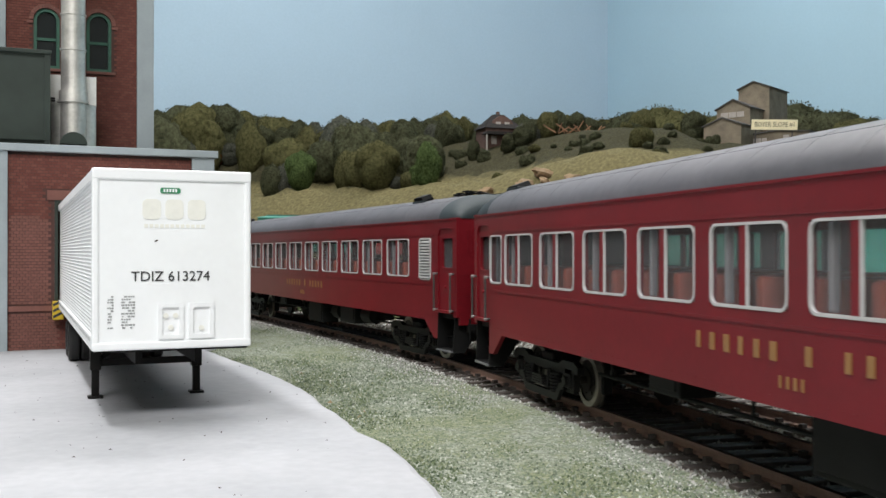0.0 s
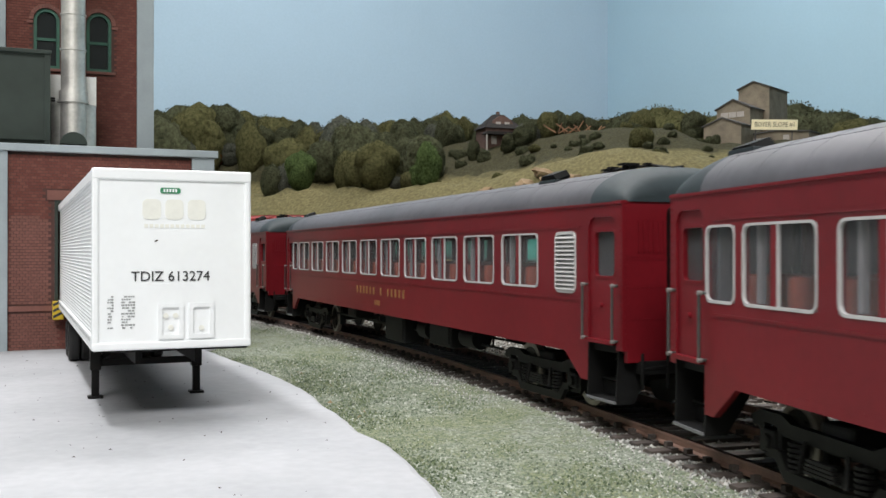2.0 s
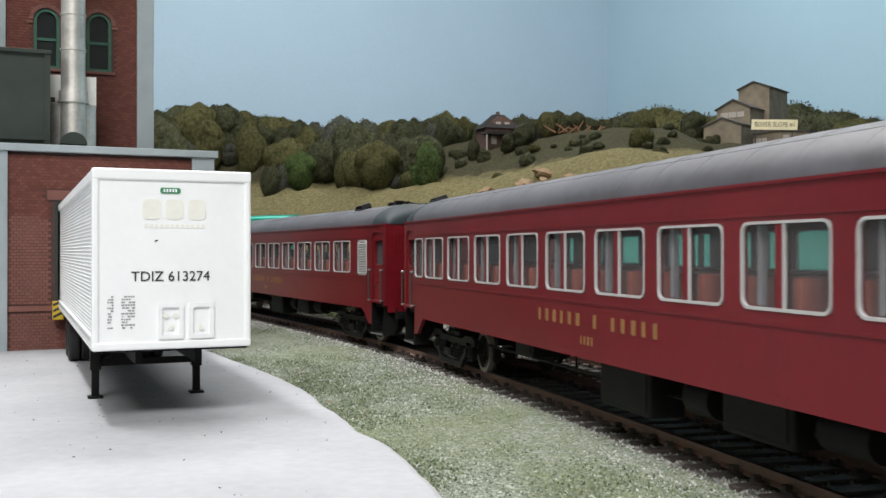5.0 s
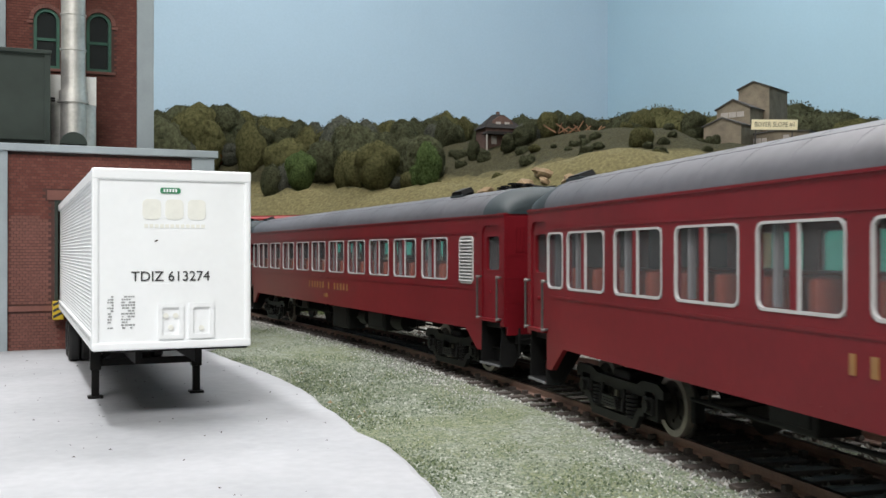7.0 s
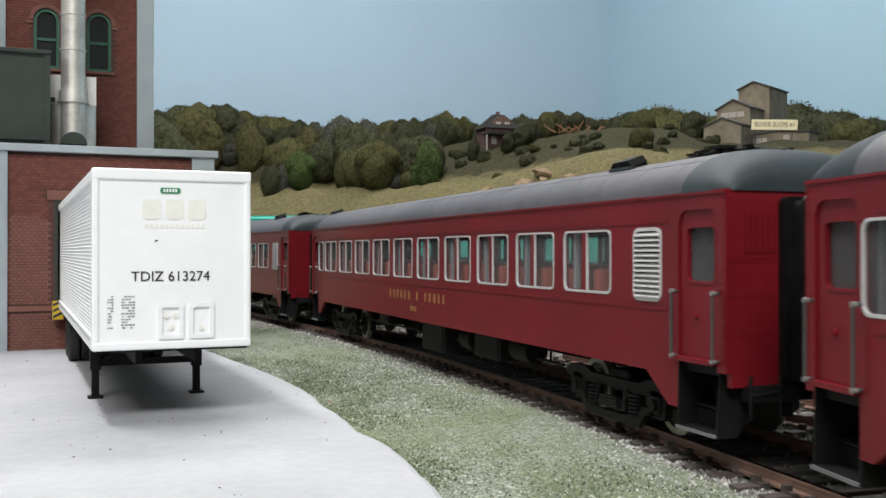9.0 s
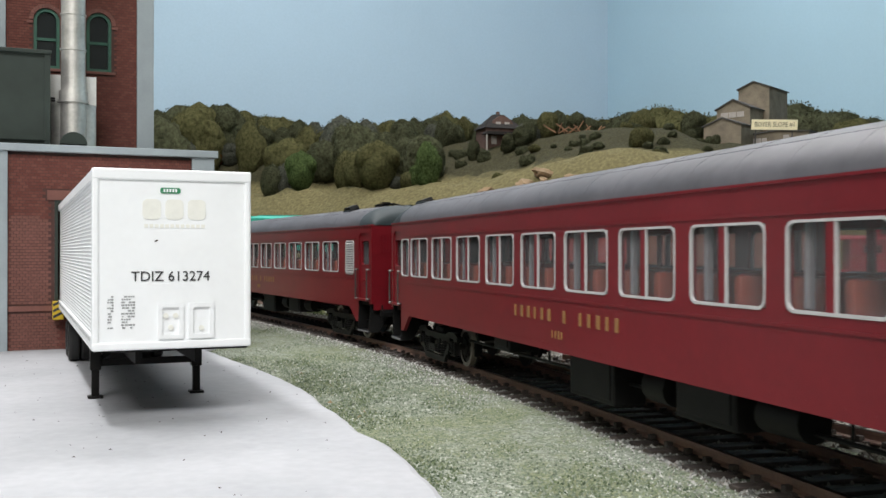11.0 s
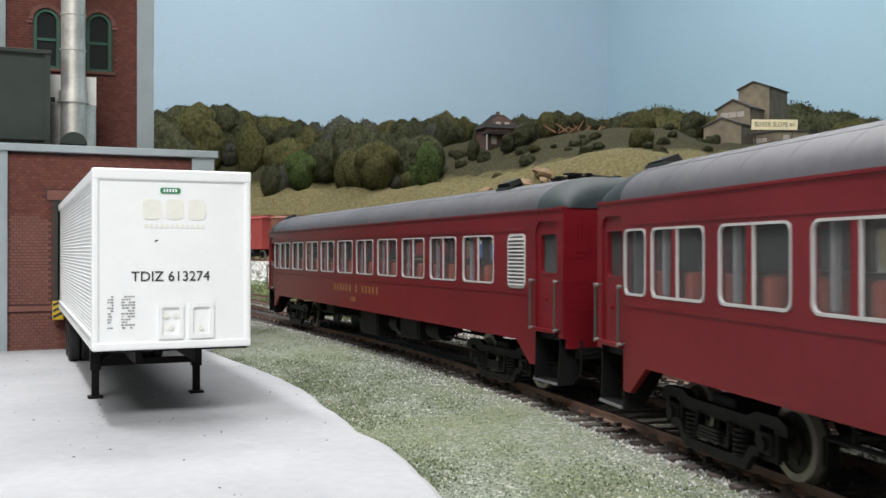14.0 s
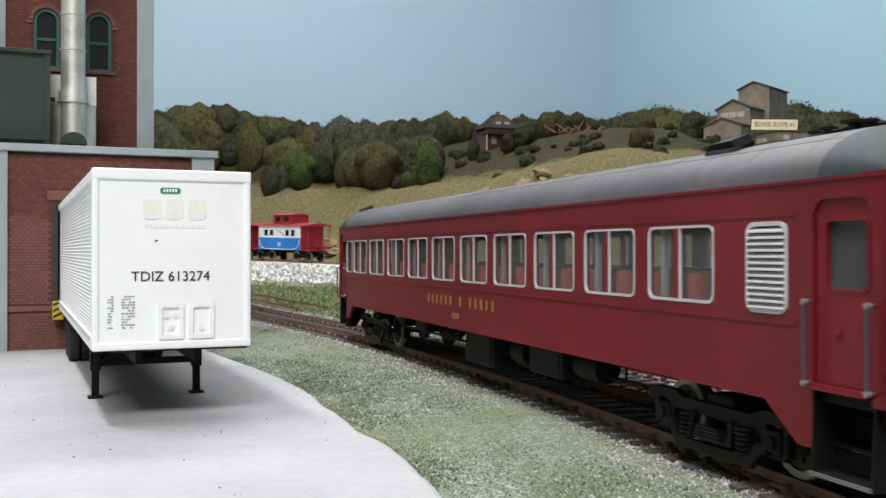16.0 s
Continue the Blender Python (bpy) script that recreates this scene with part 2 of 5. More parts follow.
    for k in range(22):
        x = -10.6 + 21.2 * k / 21
        pts = roof_section(1.0)
        for (ya, za), (yb, zb) in zip(pts, pts[1:]):
            if za > GUT + 0.02 and zb > GUT + 0.02:
                prism(bm, [(ya, za - 0.01), (yb, zb - 0.01), (yb, zb + 0.003), (ya, za + 0.003)], "yz", x - 0.012, x + 0.012)
    part("roof_seam", bm, ROOF, roof)
    for sy in (-1, 1):
        bm = bmesh.new()
        box(bm, -10.9, 10.9, sy * 1.12 - 0.015, sy * 1.12 + 0.015, GUT + 0.36, GUT + 0.435)
        part("roof_seam", bm, ROOF_END, roof)
    top = GUT + ROOF_H
    for x, sink in ((8.5, 0.04), (-10.8, 0.10)):
        bm = bmesh.new()
        prism(bm, [(-0.30, -0.04), (0.24, -0.04), (0.28, 0.02), (0.22, 0.13), (-0.22, 0.16), (-0.32, 0.10)], "xz", -0.20, 0.10)
        bmesh.ops.transform(bm, matrix=Matrix.Translation((x, -0.78, top - sink)) @ Euler((radians(20), radians(-5), 0)).to_matrix().to_4x4(), verts=bm.verts)
        vent = part("roof_vent", bm, BLACK, car, "slanted black roof vent")
        bm = bmesh.new()
        box(bm, x - 0.36, x + 0.30, -1.02, -0.60, top - 0.16, top - 0.06, 0.01)
        part("flange", bm, ROOF_END, vent)
    bm = bmesh.new()
    tube(bm, [(9.5, -0.45, top), (10.2, -0.4, top + 0.06), (10.9, -0.3, top + 0.05), (11.3, -0.2, top - 0.02), (11.7, 0.3, top - 0.2)], 0.025)
    tube(bm, [(10.3, 0.1, top + 0.03), (11.2, 0.1, top + 0.02)], 0.022)
    for x, k in ((9.55, 0.05), (9.8, 0.07), (10.25, 0.10), (10.45, 0.08), (10.9, 0.05)):
        cyl(bm, (x, -0.4, top - 0.1), (x, -0.4, top + 0.02 + k), k * 0.8, n=8)
        box(bm, x - k * 1.3, x + k * 1.3, -0.4 - k, -0.4 + k, top + k, top + 0.035 + k)
    part("roof_fitting", bm, BLACK, car)
    # windows, built once for a side and shared
    fr, pn = {}, {}
    for key, w, mull in (("window", 1.56, True), ("narrow_window", 0.76, False)):
        bm = bmesh.new()
        ring(bm, rounded(-0.005, w + 0.005, WZ0 - 0.02, WZ1 + 0.015, 0.13), rounded(0.024, w - 0.024, WZ0 + 0.016, WZ1 - 0.016, 0.11), "xz", -0.010, 0.03)
        fr[key] = done(bm)
        bm = bmesh.new()
        box(bm, 0.0, w, 0.035, 0.05, WZ0, WZ1)
        pn[key] = done(bm)
    bm = bmesh.new()
    box(bm, 0.772, 0.80, -0.006, 0.03, WZ0, WZ1)
    silver_bar = done(bm)
    bm = bmesh.new()
    box(bm, 0.64, 0.77, -0.003, 0.05, WZ0, WZ1)
    red_bar = done(bm)
    # Solid pale bar in place of frame edges refracted through the pane.
    bm = bmesh.new()
    box(bm, 0.20, 0.28, 0.07, 0.16, WZ0 + 0.02, WZ1 - 0.02, 0.015)
    refraction_bar = done(bm)
    for side in (-1, 1):
        for a, b in holes:
            key = "narrow_window" if b - a < 1 else "window"
            m = at(a, -YW, 0) if side < 0 else at(-a, YW, 0, 0, 0, 180)
            w = part(key, fr[key], TRIM, car, "white rounded window frame", m)
            p = part("pane", pn[key], PANE, w)
            p.visible_shadow = False
            if key == "window":
                part("mullion", silver_bar, TRIM, w)
                part("glazing_edge", refraction_bar, REFRACTION, w, "pale bar standing in for frame edges refracted in the pane")
                part("post", red_bar, MAROON, w)
    # louvred panel
    bm = bmesh.new()
    ring(bm, rounded(0.0, 0.74, WZ0 - 0.07, WZ1 + 0.02, 0.14), rounded(0.045, 0.695, WZ0 - 0.025, WZ1 - 0.03, 0.10), "xz", -0.018, 0.05)
    lou = done(bm)
    bm = bmesh.new()
    prism(bm, [(0.02, 0.0), (-0.035, 0.0), (-0.035, 0.018), (0.02, 0.06)], "yz", 0.04, 0.70)
    slat = done(bm)
    bm = bmesh.new()
    box(bm, 0.0, 0.74, 0.045, 0.07, WZ0 - 0.04, WZ1)
    back = done(bm)
    for side in (-1, 1):
        m = at(LOUVRE[0], -YW, 0) if side < 0 else at(-LOUVRE[0], YW, 0, 0, 0, 180)
        w = part("louvre", lou, TRIM, car, "white louvred panel", m)
        part("backing", back, BLACK, w)
        for k in range(13):
            part("slat", slat, TRIM, w, "", at(0, 0, WZ0 - 0.02 + 0.072 * k))
    # vestibule doors with windows
    bm = bmesh.new()
    dz0, dz1, wz0, wz1 = 1.12, 3.06, 2.15, 2.80
    ring(bm, [(0, dz0), (0.86, dz0), (0.86, dz1), (0, dz1)], [(0.16, wz0 - 0.03), (0.79, wz0 - 0.03), (0.79, wz1 + 0.03), (0.16, wz1 + 0.03)], "xz", 0.035, 0.10)
    dmesh = done(bm)
    bm = bmesh.new()
    ring(bm, rounded(0.14, 0.81, wz0 - 0.06, wz1 + 0.06, 0.11), rounded(0.175, 0.775, wz0 - 0.025, wz1 + 0.025, 0.08), "xz", 0.024, 0.09)
    dframe = done(bm)
    bm = bmesh.new()
    box(bm, 0.15, 0.80, 0.085, 0.1, wz0 - 0.04, wz1 + 0.04)
    dpane = done(bm)
    bm = bmesh.new()
    cyl(bm, (0.36, 0.0, 1.66), (0.36, 0.04, 1.66), 0.04, n=10)
    knob = done(bm)
    bm = bmesh.new()
    tube(bm, [(0, 0.02, 1.98), (0, -0.10, 1.98), (0, -0.10, 1.12), (0, 0.02, 1.12)], 0.022, 6)
    grab = done(bm)
    bm = bmesh.new()
    for z in (1.98, 1.12):
        cyl(bm, (0, -0.122, z), (0, -0.06, z), 0.032, n=8)
    ferrule = done(bm)
    bm = bmesh.new()
    box(bm, 0.0, 0.86, -0.07, 0.03, 1.06, 1.12)
    thresh = done(bm)
    bm = bmesh.new()
    box(bm, 0.03, 0.84, -0.02, 0.3, 0.0, 0.03)
    box(bm, 0.03, 0.84, 0.27, 0.3, 0.03, 0.25)
    tread = done(bm)
    plates = []
    for x in (0.0, 0.85):
        bm = bmesh.new()
        prism(bm, [(-0.02, 0.14), (0.3, 0.14), (0.8, 0.9), (0.8, 1.05), (0.0, 1.05)] if x < 0.5 else [(-0.02, 0.14), (0.3, 0.14), (0.8, 0.9), (0.6, 0.98), (0.04, 0.98)], "yz", x, x + 0.03)
        plates.append(done(bm))
    bm = bmesh.new()
    box(bm, 0.0, 0.88, -0.05, -0.015, 0.15, 0.19)
    nosing = done(bm)
    STEP_EDGE = material("step_edge", (0.16, 0.16, 0.17), 0.4, 0.3)
    for sx in (-1, 1):
        for sy in (-1, 1):
            # door frames run towards the car's end on every corner
            x0 = DOOR[0] if sx > 0 else -DOOR[1]
            m = at(x0, -YW, 0) if sy < 0 else at(x0 + 0.86, YW, 0, 0, 0, 180)
            d = part("door", dmesh, MAROON, car, "maroon vestibule door with a window", m)
            part("door_frame", dframe, MAROON, d)
            p = part("pane", dpane, PANE, d)
            p.visible_shadow = False
            part("door_knob", knob, MAROON, d)
            part("threshold", thresh, MAROON, car, "", m)
            st = part("step_plate", plates[0], BLACK, car, "black boarding step side plate", m)
            part("step_plate", plates[1], BLACK, car, "", m)
            part("nosing", nosing, STEP_EDGE, st)
            for z, d in ((0.17, 0.0), (0.45, 0.25), (0.73, 0.5)):
                part("tread", tread, BLACK, st, "", at(0, d, z))
            for gx in (-0.02, 0.90):
                gr = part("grab_rail", grab, RAILING, car, "dark grab rail", m @ at(gx, 0, 0))
                part("ferrule", ferrule, STEEL, gr)
    # diaphragms, buffers and couplers at the ends
    for sx in (-1, 1):
        bm = bmesh.new()
        ring(bm, rounded(-0.58, 0.58, 0.85, 3.16, 0.10), rounded(-0.42, 0.42, 0.95, 3.0, 0.08), "yz", *sorted((sx * (XL + 0.12), sx * (XL + 0.34))))
        dia = part("diaphragm", bm, BLACK, car, "black rubber end diaphragm", soft=True)
        for hw, xa, xb in ((0.70, 0.0, 0.12), (0.64, 0.34, 0.50)):
            bm = bmesh.new()
            ring(bm, rounded(-hw, hw, 0.85, 3.21, 0.10), rounded(-0.42, 0.42, 0.95, 3.0, 0.08), "yz", *sorted((sx * (XL + xa), sx * (XL + xb))))
            part("face_plate", bm, TRUCK, dia, soft=True)
        bm = bmesh.new()
        box(bm, *sorted((sx * (XL - 1.0), sx * (XL + 0.53))), -0.16, 0.16, 0.62, 0.84)
        part("coupler", bm, TRUCK, car)
        bm = bmesh.new()
        box(bm, *sorted((sx * (XL - 0.1), sx * (XL + 0.1))), -1.2, 1.2, 0.62, 0.82)
        for y in (-1.2, -0.75, 0.75, 1.2):
            cyl(bm, (sx * (XL + 0.1), y, 0.4), (sx * (XL + 0.1), y, 0.95), 0.025, n=6)
        tube(bm, [(sx * (XL + 0.1), -1.2, 0.7), (sx * (XL + 0.1), -0.75, 0.74)], 0.025)
        part("buffer_beam", bm, BLACK, car)
    # seats, one pair a window half
    bm = bmesh.new()
    box(bm, -0.28, 0.22, -0.52, 0.52, 1.3, 1.5, 0.06)
    box(bm, -0.42, -0.24, -0.52, 0.52, 1.35, 2.18, 0.07)
    seat = done(bm)
    smooth(seat)
    for k in range(21):
        for y in (-0.85, 0.85):
            part("seat", seat, SEAT, car, "orange-brown seat", at(-9.7 + 0.965 * k, y, 0.06))
    # underframe boxes
    gear = ((-0.5, 1.1, 0.16, 0.8), (1.9, 2.5, 0.35, 0.85), (2.9, 4.3, 0.32, 0.8), (-4.2, -3.3, 0.55, 0.8), (4.6, 5.4, 0.38, 0.85))
    for i, (a, b, z0, z1) in enumerate(gear):
        for y0, y1 in ((-1.28, -0.72), (0.72, 1.28)):
            bm = bmesh.new()
            if i in (1, 4):
                cyl(bm, (a, (y0 + y1) / 2, (z0 + z1) / 2), (b, (y0 + y1) / 2, (z0 + z1) / 2), (z1 - z0) / 2, n=16)
                tank = part("air_tank", bm, BLACK, car, "black underfloor air tank", soft=True)
                bm = bmesh.new()
                box(bm, a + 0.1, a + 0.2, y0 + 0.1, y1 - 0.1, z1 - 0.1, 0.93)
                part("bracket", bm, BLACK, tank)
            else:
                box(bm, a, b, y0, y1, z0, 0.93, 0.03)
                eq = part("equipment_box", bm, BLACK, car, "black underfloor equipment box")
                bm = bmesh.new()
                box(bm, a + 0.1, b - 0.1, y0 - 0.02, y1 + 0.02, z0 + 0.08, 0.8, 0.01)
                part("cover", bm, BLACK, eq)
    bm = bmesh.new()
    box(bm, -8.6, 8.6, -0.25, 0.25, 0.6, 0.93)
    tube(bm, [(-6.5, -1.0, 0.5), (6.5, -1.0, 0.5)], 0.03)
    tube(bm, [(-6.5, 0.3, 0.42), (6.5, 0.3, 0.42)], 0.03)
    for x in range(-6, 7, 2):
        cyl(bm, (x, -1.0, 0.48), (x, -1.0, 0.93), 0.025, n=5)
    part("centre_sill", bm, BLACK, car)
    # lettering along the side that faces the camera
    for side in (-1, 1):
        bm = bmesh.new()
        bars(bm, "XXXXXX X XXXXX", -2.5, 1.335, 0.205, 0.312, 0)
        bars(bm, "XXXX", -0.75, 1.06, 0.13, 0.13, 0)
        part("lettering", bm, GOLD, car, "gold lettering", at(0, -YW, 0) if side < 0 else at(0, YW, 0, 0, 0, 180))
    # trucks
    for sx in (-1, 1):
        truck_parts(car, at(8.6 * sx, 0, RAILTOP))
    return car


def roof_mesh_end(bm, xa, xb):
    """The domed end: the crown falls in a quarter ellipse while the eaves draw in at the corners."""
    rows = []
    for i in range(17):
        t = i / 16
        x = xa + (xb - xa) * math.sin(t * math.pi / 2)
        k = math.cos(t * math.pi / 2) ** 0.85
        draw = 1 - 0.10 * (1 - k) ** 2
        rows.append([bm.verts.new((x, y * draw, z)) for y, z in roof_section(0.10 + 0.90 * k)])
    for a, b in zip(rows, rows[1:]):
        for i in range(24):
            bm.faces.new((a[i], a[i + 1], b[i + 1], b[i]))
        bm.faces.new((a[0], b[0], b[24], a[24]))
    bm.faces.new(rows[-1])


TRUCK_MESH = {}


def truck_parts(car, m):
    if not TRUCK_MESH:
        bm = bmesh.new()
        for y in (-1.12, 1.12):
            o = 1 if y > 0 else -1
            ya, yb = y - 0.06, y + 0.06
            # cast frame arched over the journals and dropped at the middle
            prism(bm, [(-1.62, 0.60), (-1.40, 0.60), (-1.36, 0.66), (-1.04, 0.66), (-0.92, 0.56), (0.92, 0.56), (1.04, 0.66), (1.36, 0.66), (1.40, 0.60), (1.62, 0.60), (1.62, 0.72), (1.45, 0.80), (0.95, 0.80), (0.75, 0.72), (-0.75, 0.72), (-0.95, 0.80), (-1.45, 0.80), (-1.62, 0.72)], "xz", ya, yb)
            for x in (-1.2, 1.2):
                for dx in (-0.20, 0.20):
                    box(bm, x + dx - 0.045, x + dx + 0.045, ya, yb, 0.30, 0.68)
                box(bm, x - 0.15, x + 0.15, y - 0.10, y + 0.10, 0.33, 0.60, 0.03)
                cyl(bm, (x, y + o * 0.08, 0.46), (x, y + o * 0.15, 0.46), 0.09, n=12)
                box(bm, x - 0.18, x + 0.18, y - 0.03, y + 0.03, 0.25, 0.31)
            # equaliser that hangs from journal to journal
            prism(bm, [(-1.12, 0.40), (-0.92, 0.40), (-0.74, 0.20), (0.74, 0.20), (0.92, 0.40), (1.12, 0.40), (1.12, 0.30), (0.98, 0.28), (0.80, 0.07), (-0.80, 0.07), (-0.98, 0.28), (-1.12, 0.30)], "xz", y + o * 0.04, y + o * 0.12)
            for x in (-0.62, 0.62):
                for k in range(6):
                    cyl(bm, (x, y + o * 0.04, 0.21 + 0.06 * k), (x, y + o * 0.04, 0.245 + 0.06 * k), 0.12, n=12)
                cyl(bm, (x, y, 0.2), (x, y, 0.56), 0.075, n=8)
            box(bm, -0.34, 0.34, y + o * 0.02 - 0.10, y + o * 0.02 + 0.10, 0.24, 0.40, 0.03)
            for k in range(4):
                box(bm, -0.30 + 0.02 * k, 0.30 - 0.02 * k, y + o * 0.16 - 0.03, y + o * 0.16 + 0.03, 0.28 + 0.045 * k, 0.315 + 0.045 * k)
            for x in (-0.40, 0.40):
                tube(bm, [(x, y + o * 0.10, 0.60), (x * 1.1, y + o * 0.15, 0.26)], 0.028, 6)
            # brake heads outside the wheels
            for x in (-1.74, -0.70, 0.70, 1.74):
                box(bm, x - 0.05, x + 0.05, y - o * 0.42 - 0.09, y - o * 0.42 + 0.09, 0.28, 0.62, 0.02)
        TRUCK_MESH["frame"] = done(bm)
        bm = bmesh.new()
        box(bm, -0.3, 0.3, -1.1, 1.1, 0.5, 0.85, 0.04)
        TRUCK_MESH["bolster"] = done(bm)
        bm = bmesh.new()
        for y in (-0.76, 0.76):
            s = 1 if y > 0 else -1
            ring(bm, [(0.455 * math.cos(k * math.pi / 14), 0.455 * math.sin(k * math.pi / 14)) for k in range(28)], [(0.36 * math.cos(k * math.pi / 14), 0.36 * math.sin(k * math.pi / 14)) for k in range(28)], "xz", y - 0.06, y + 0.06)
            cyl(bm, (0, y - 0.03, 0), (0, y + 0.03, 0), 0.37, n=28)
            for k in range(6):
                a = math.pi * k / 3
                box(bm, 0.24 * math.cos(a) - 0.03, 0.24 * math.cos(a) + 0.03, *sorted((y + s * 0.02, y + s * 0.055)), 0.24 * math.sin(a) - 0.03, 0.24 * math.sin(a) + 0.03)
            cyl(bm, (0, y - s * 0.06, 0), (0, y - s * 0.10, 0), 0.50, n=28)
            cyl(bm, (0, y + s * 0.06, 0), (0, y + s * 0.09, 0), 0.2, n=12)
        cyl(bm, (0, -1.1, 0), (0, 1.1, 0), 0.07, n=8)
        TRUCK_MESH["wheelset"] = done(bm)
        smooth(TRUCK_MESH["wheelset"])
        me = TRUCK_MESH["wheelset"]
        me.materials.append(WHEEL)
        me.materials.append(RIM)
        for p in me.polygons:
            if 0.40 * S < math.hypot(p.center.x, p.center.z) < 0.46 * S:
                p.material_index = 1
    tk = part("truck", TRUCK_MESH["bolster"], BLACK, car, "black two-axle truck", m)
    part("side_frame", TRUCK_MESH["frame"], TRUCK, tk, "black truck side frames")
    for x in (-1.2, 1.2):
        part("wheelset", TRUCK_MESH["wheelset"], WHEEL, tk, "dark steel wheelset with bright rims", at(x, 0, 0.46))



PITCH, SPEED, TRUCKS = 25.51, 4.062, 17.2


def coach_pose(s):
    """Pose of a coach whose leading truck stands s metres along the main track."""
    x1, y1 = main_track(s)
    x0, y0 = main_track(s - TRUCKS)
    return at((x0 + x1) / 2, (y0 + y1) / 2, 0, 0, 0, math.degrees(math.atan2(y1 - y0, x1 - x0)))


first = build_coach()
COACHES = [first] + [copy_thing(first, at(0, 0, 0)) for _ in range(3)]
for n, car in enumerate(COACHES):
    car.matrix_basis = coach_pose(-(n - 1) * PITCH)
COACHES[3]["label"] = "maroon passenger coach, last of the train, on rails"
# ---- room, ground, tracks ----
SKY_A = material("sky_blue_wall", (0.345, 0.455, 0.548), 0.9, scale=0.03, vary=0.06, fine=3, spec=0.1)
SKY_B = material("sky_cyan_wall", (0.345, 0.495, 0.59), 0.9, scale=0.03, vary=0.05, fine=3, spec=0.1)
PLAIN = material("room_paint", (0.7, 0.69, 0.66), 0.9, scale=0.05, vary=0.05)
CEIL = material("ceiling_paint", (0.78, 0.78, 0.76), 0.9, scale=0.05, vary=0.04)


def wall(name, label, p, q, mat, z0=-3.0):
    """A wall 1.5 thick outside the line from p to q (the room lies to the right of it)."""
    p, q = Vector(p), Vector(q)
    d = (q - p).normalized()
    n = Vector((-d.y, d.x)) * 1.5
    bm = bmesh.new()
    prism(bm, [p - d * 1.5, q + d * 1.5, q + d * 1.5 + n, p - d * 1.5 + n], "xy", z0, ROOM_H)
    return tagged(part(name, bm, mat), label, "wall", kind="structure")


c00, cA, cB, cAB = room(0, 0), room(ROOM_A, 0), room(0, ROOM_B), room(ROOM_A, ROOM_B)
wall("wall_north", "backdrop wall painted plain hazy sky blue", cA, c00, SKY_A)
wall("wall_east", "backdrop wall painted pale cyan sky", c00, cB, SKY_B)
wall("wall_south", "plain off-white room wall", cB, cAB, PLAIN)
wall("wall_west", "plain off-white room wall beside the layout", cAB, cA, PLAIN)
bm = bmesh.new()
prism(bm, [c00, cA, cAB, cB], "xy", ROOM_H, ROOM_H + 1.5)
tagged(part("ceiling", bm, CEIL), "plain white ceiling", "ceiling", kind="structure")


# Fittings added round the unseen lamps, out of view.
for la, lb, lw, lh, lp in LAMPS:
    x, y = room(la, lb)
    lum = thing("ceiling_light", "unseen white ceiling light fitting added round a lamp over the layout", "ceiling light", at(x, y, ROOM_H, 0, 0, 30), "ceiling lights")
    bm = bmesh.new()
    box(bm, -lw / 2 - 1, lw / 2 + 1, -lh / 2 - 1, lh / 2 + 1, -3.0, 0.0, 0.3)
    part("housing", bm, CEIL, lum)
    for sy in (-1, 1):
        bm = bmesh.new()
        box(bm, -lw / 2 - 1, lw / 2 + 1, *sorted((sy * (lh / 2 + 0.3), sy * (lh / 2 + 1.0))), -4.0, -3.0)
        part("side_lip", bm, CEIL, lum)


def ease(t):
    t = min(1.0, max(0.0, t))
    return t * t * (3 - 2 * t)


# height of the bank's crest along its length
RIDGE_U = [-0.35, -0.19, -0.1, -0.03, 0.02, 0.07, 0.12, 0.17, 0.21, 0.27, 0.5]
RIDGE_Z = [10.5, 10.2, 10.2, 9.8, 9.6, 10.7, 11.6, 12.9, 13.0, 11.6, 11.0]


def land(x, y):
    e, zt = far_depth(x, y)
    base = -0.42
    n1 = noise.noise(Vector((x * 0.05, y * 0.05, 0.3)))
    n2 = noise.noise(Vector((x * 0.22, y * 0.22, 4.1)))
    if e < 0:
        k = ease((e + 10.5) / 8.0)
        return base + (zt - 0.35 - base) * k + n2 * 0.05 * (1 - k)
    if e < 4.5:
        return zt - 0.35
    d = e - 4.5
    u = x / max(30.0, y)
    foot = zt - 0.35
    ridge = float(np.interp(u, RIDGE_U, RIDGE_Z))
    z = foot + (ridge - foot) * ease(d / 12.0) + 1.0 * n2 * ease(d / 5)
    dip = 1.2 * math.exp(-((d - 17) / 5) ** 2)
    return z - dip + (17.5 - 2.4 * ease((u - 0.22) / 0.07) - ridge) * ease((d - 14) / (15 + 11 * ease((u + 0.18) / 0.2))) + 0.6 * n1


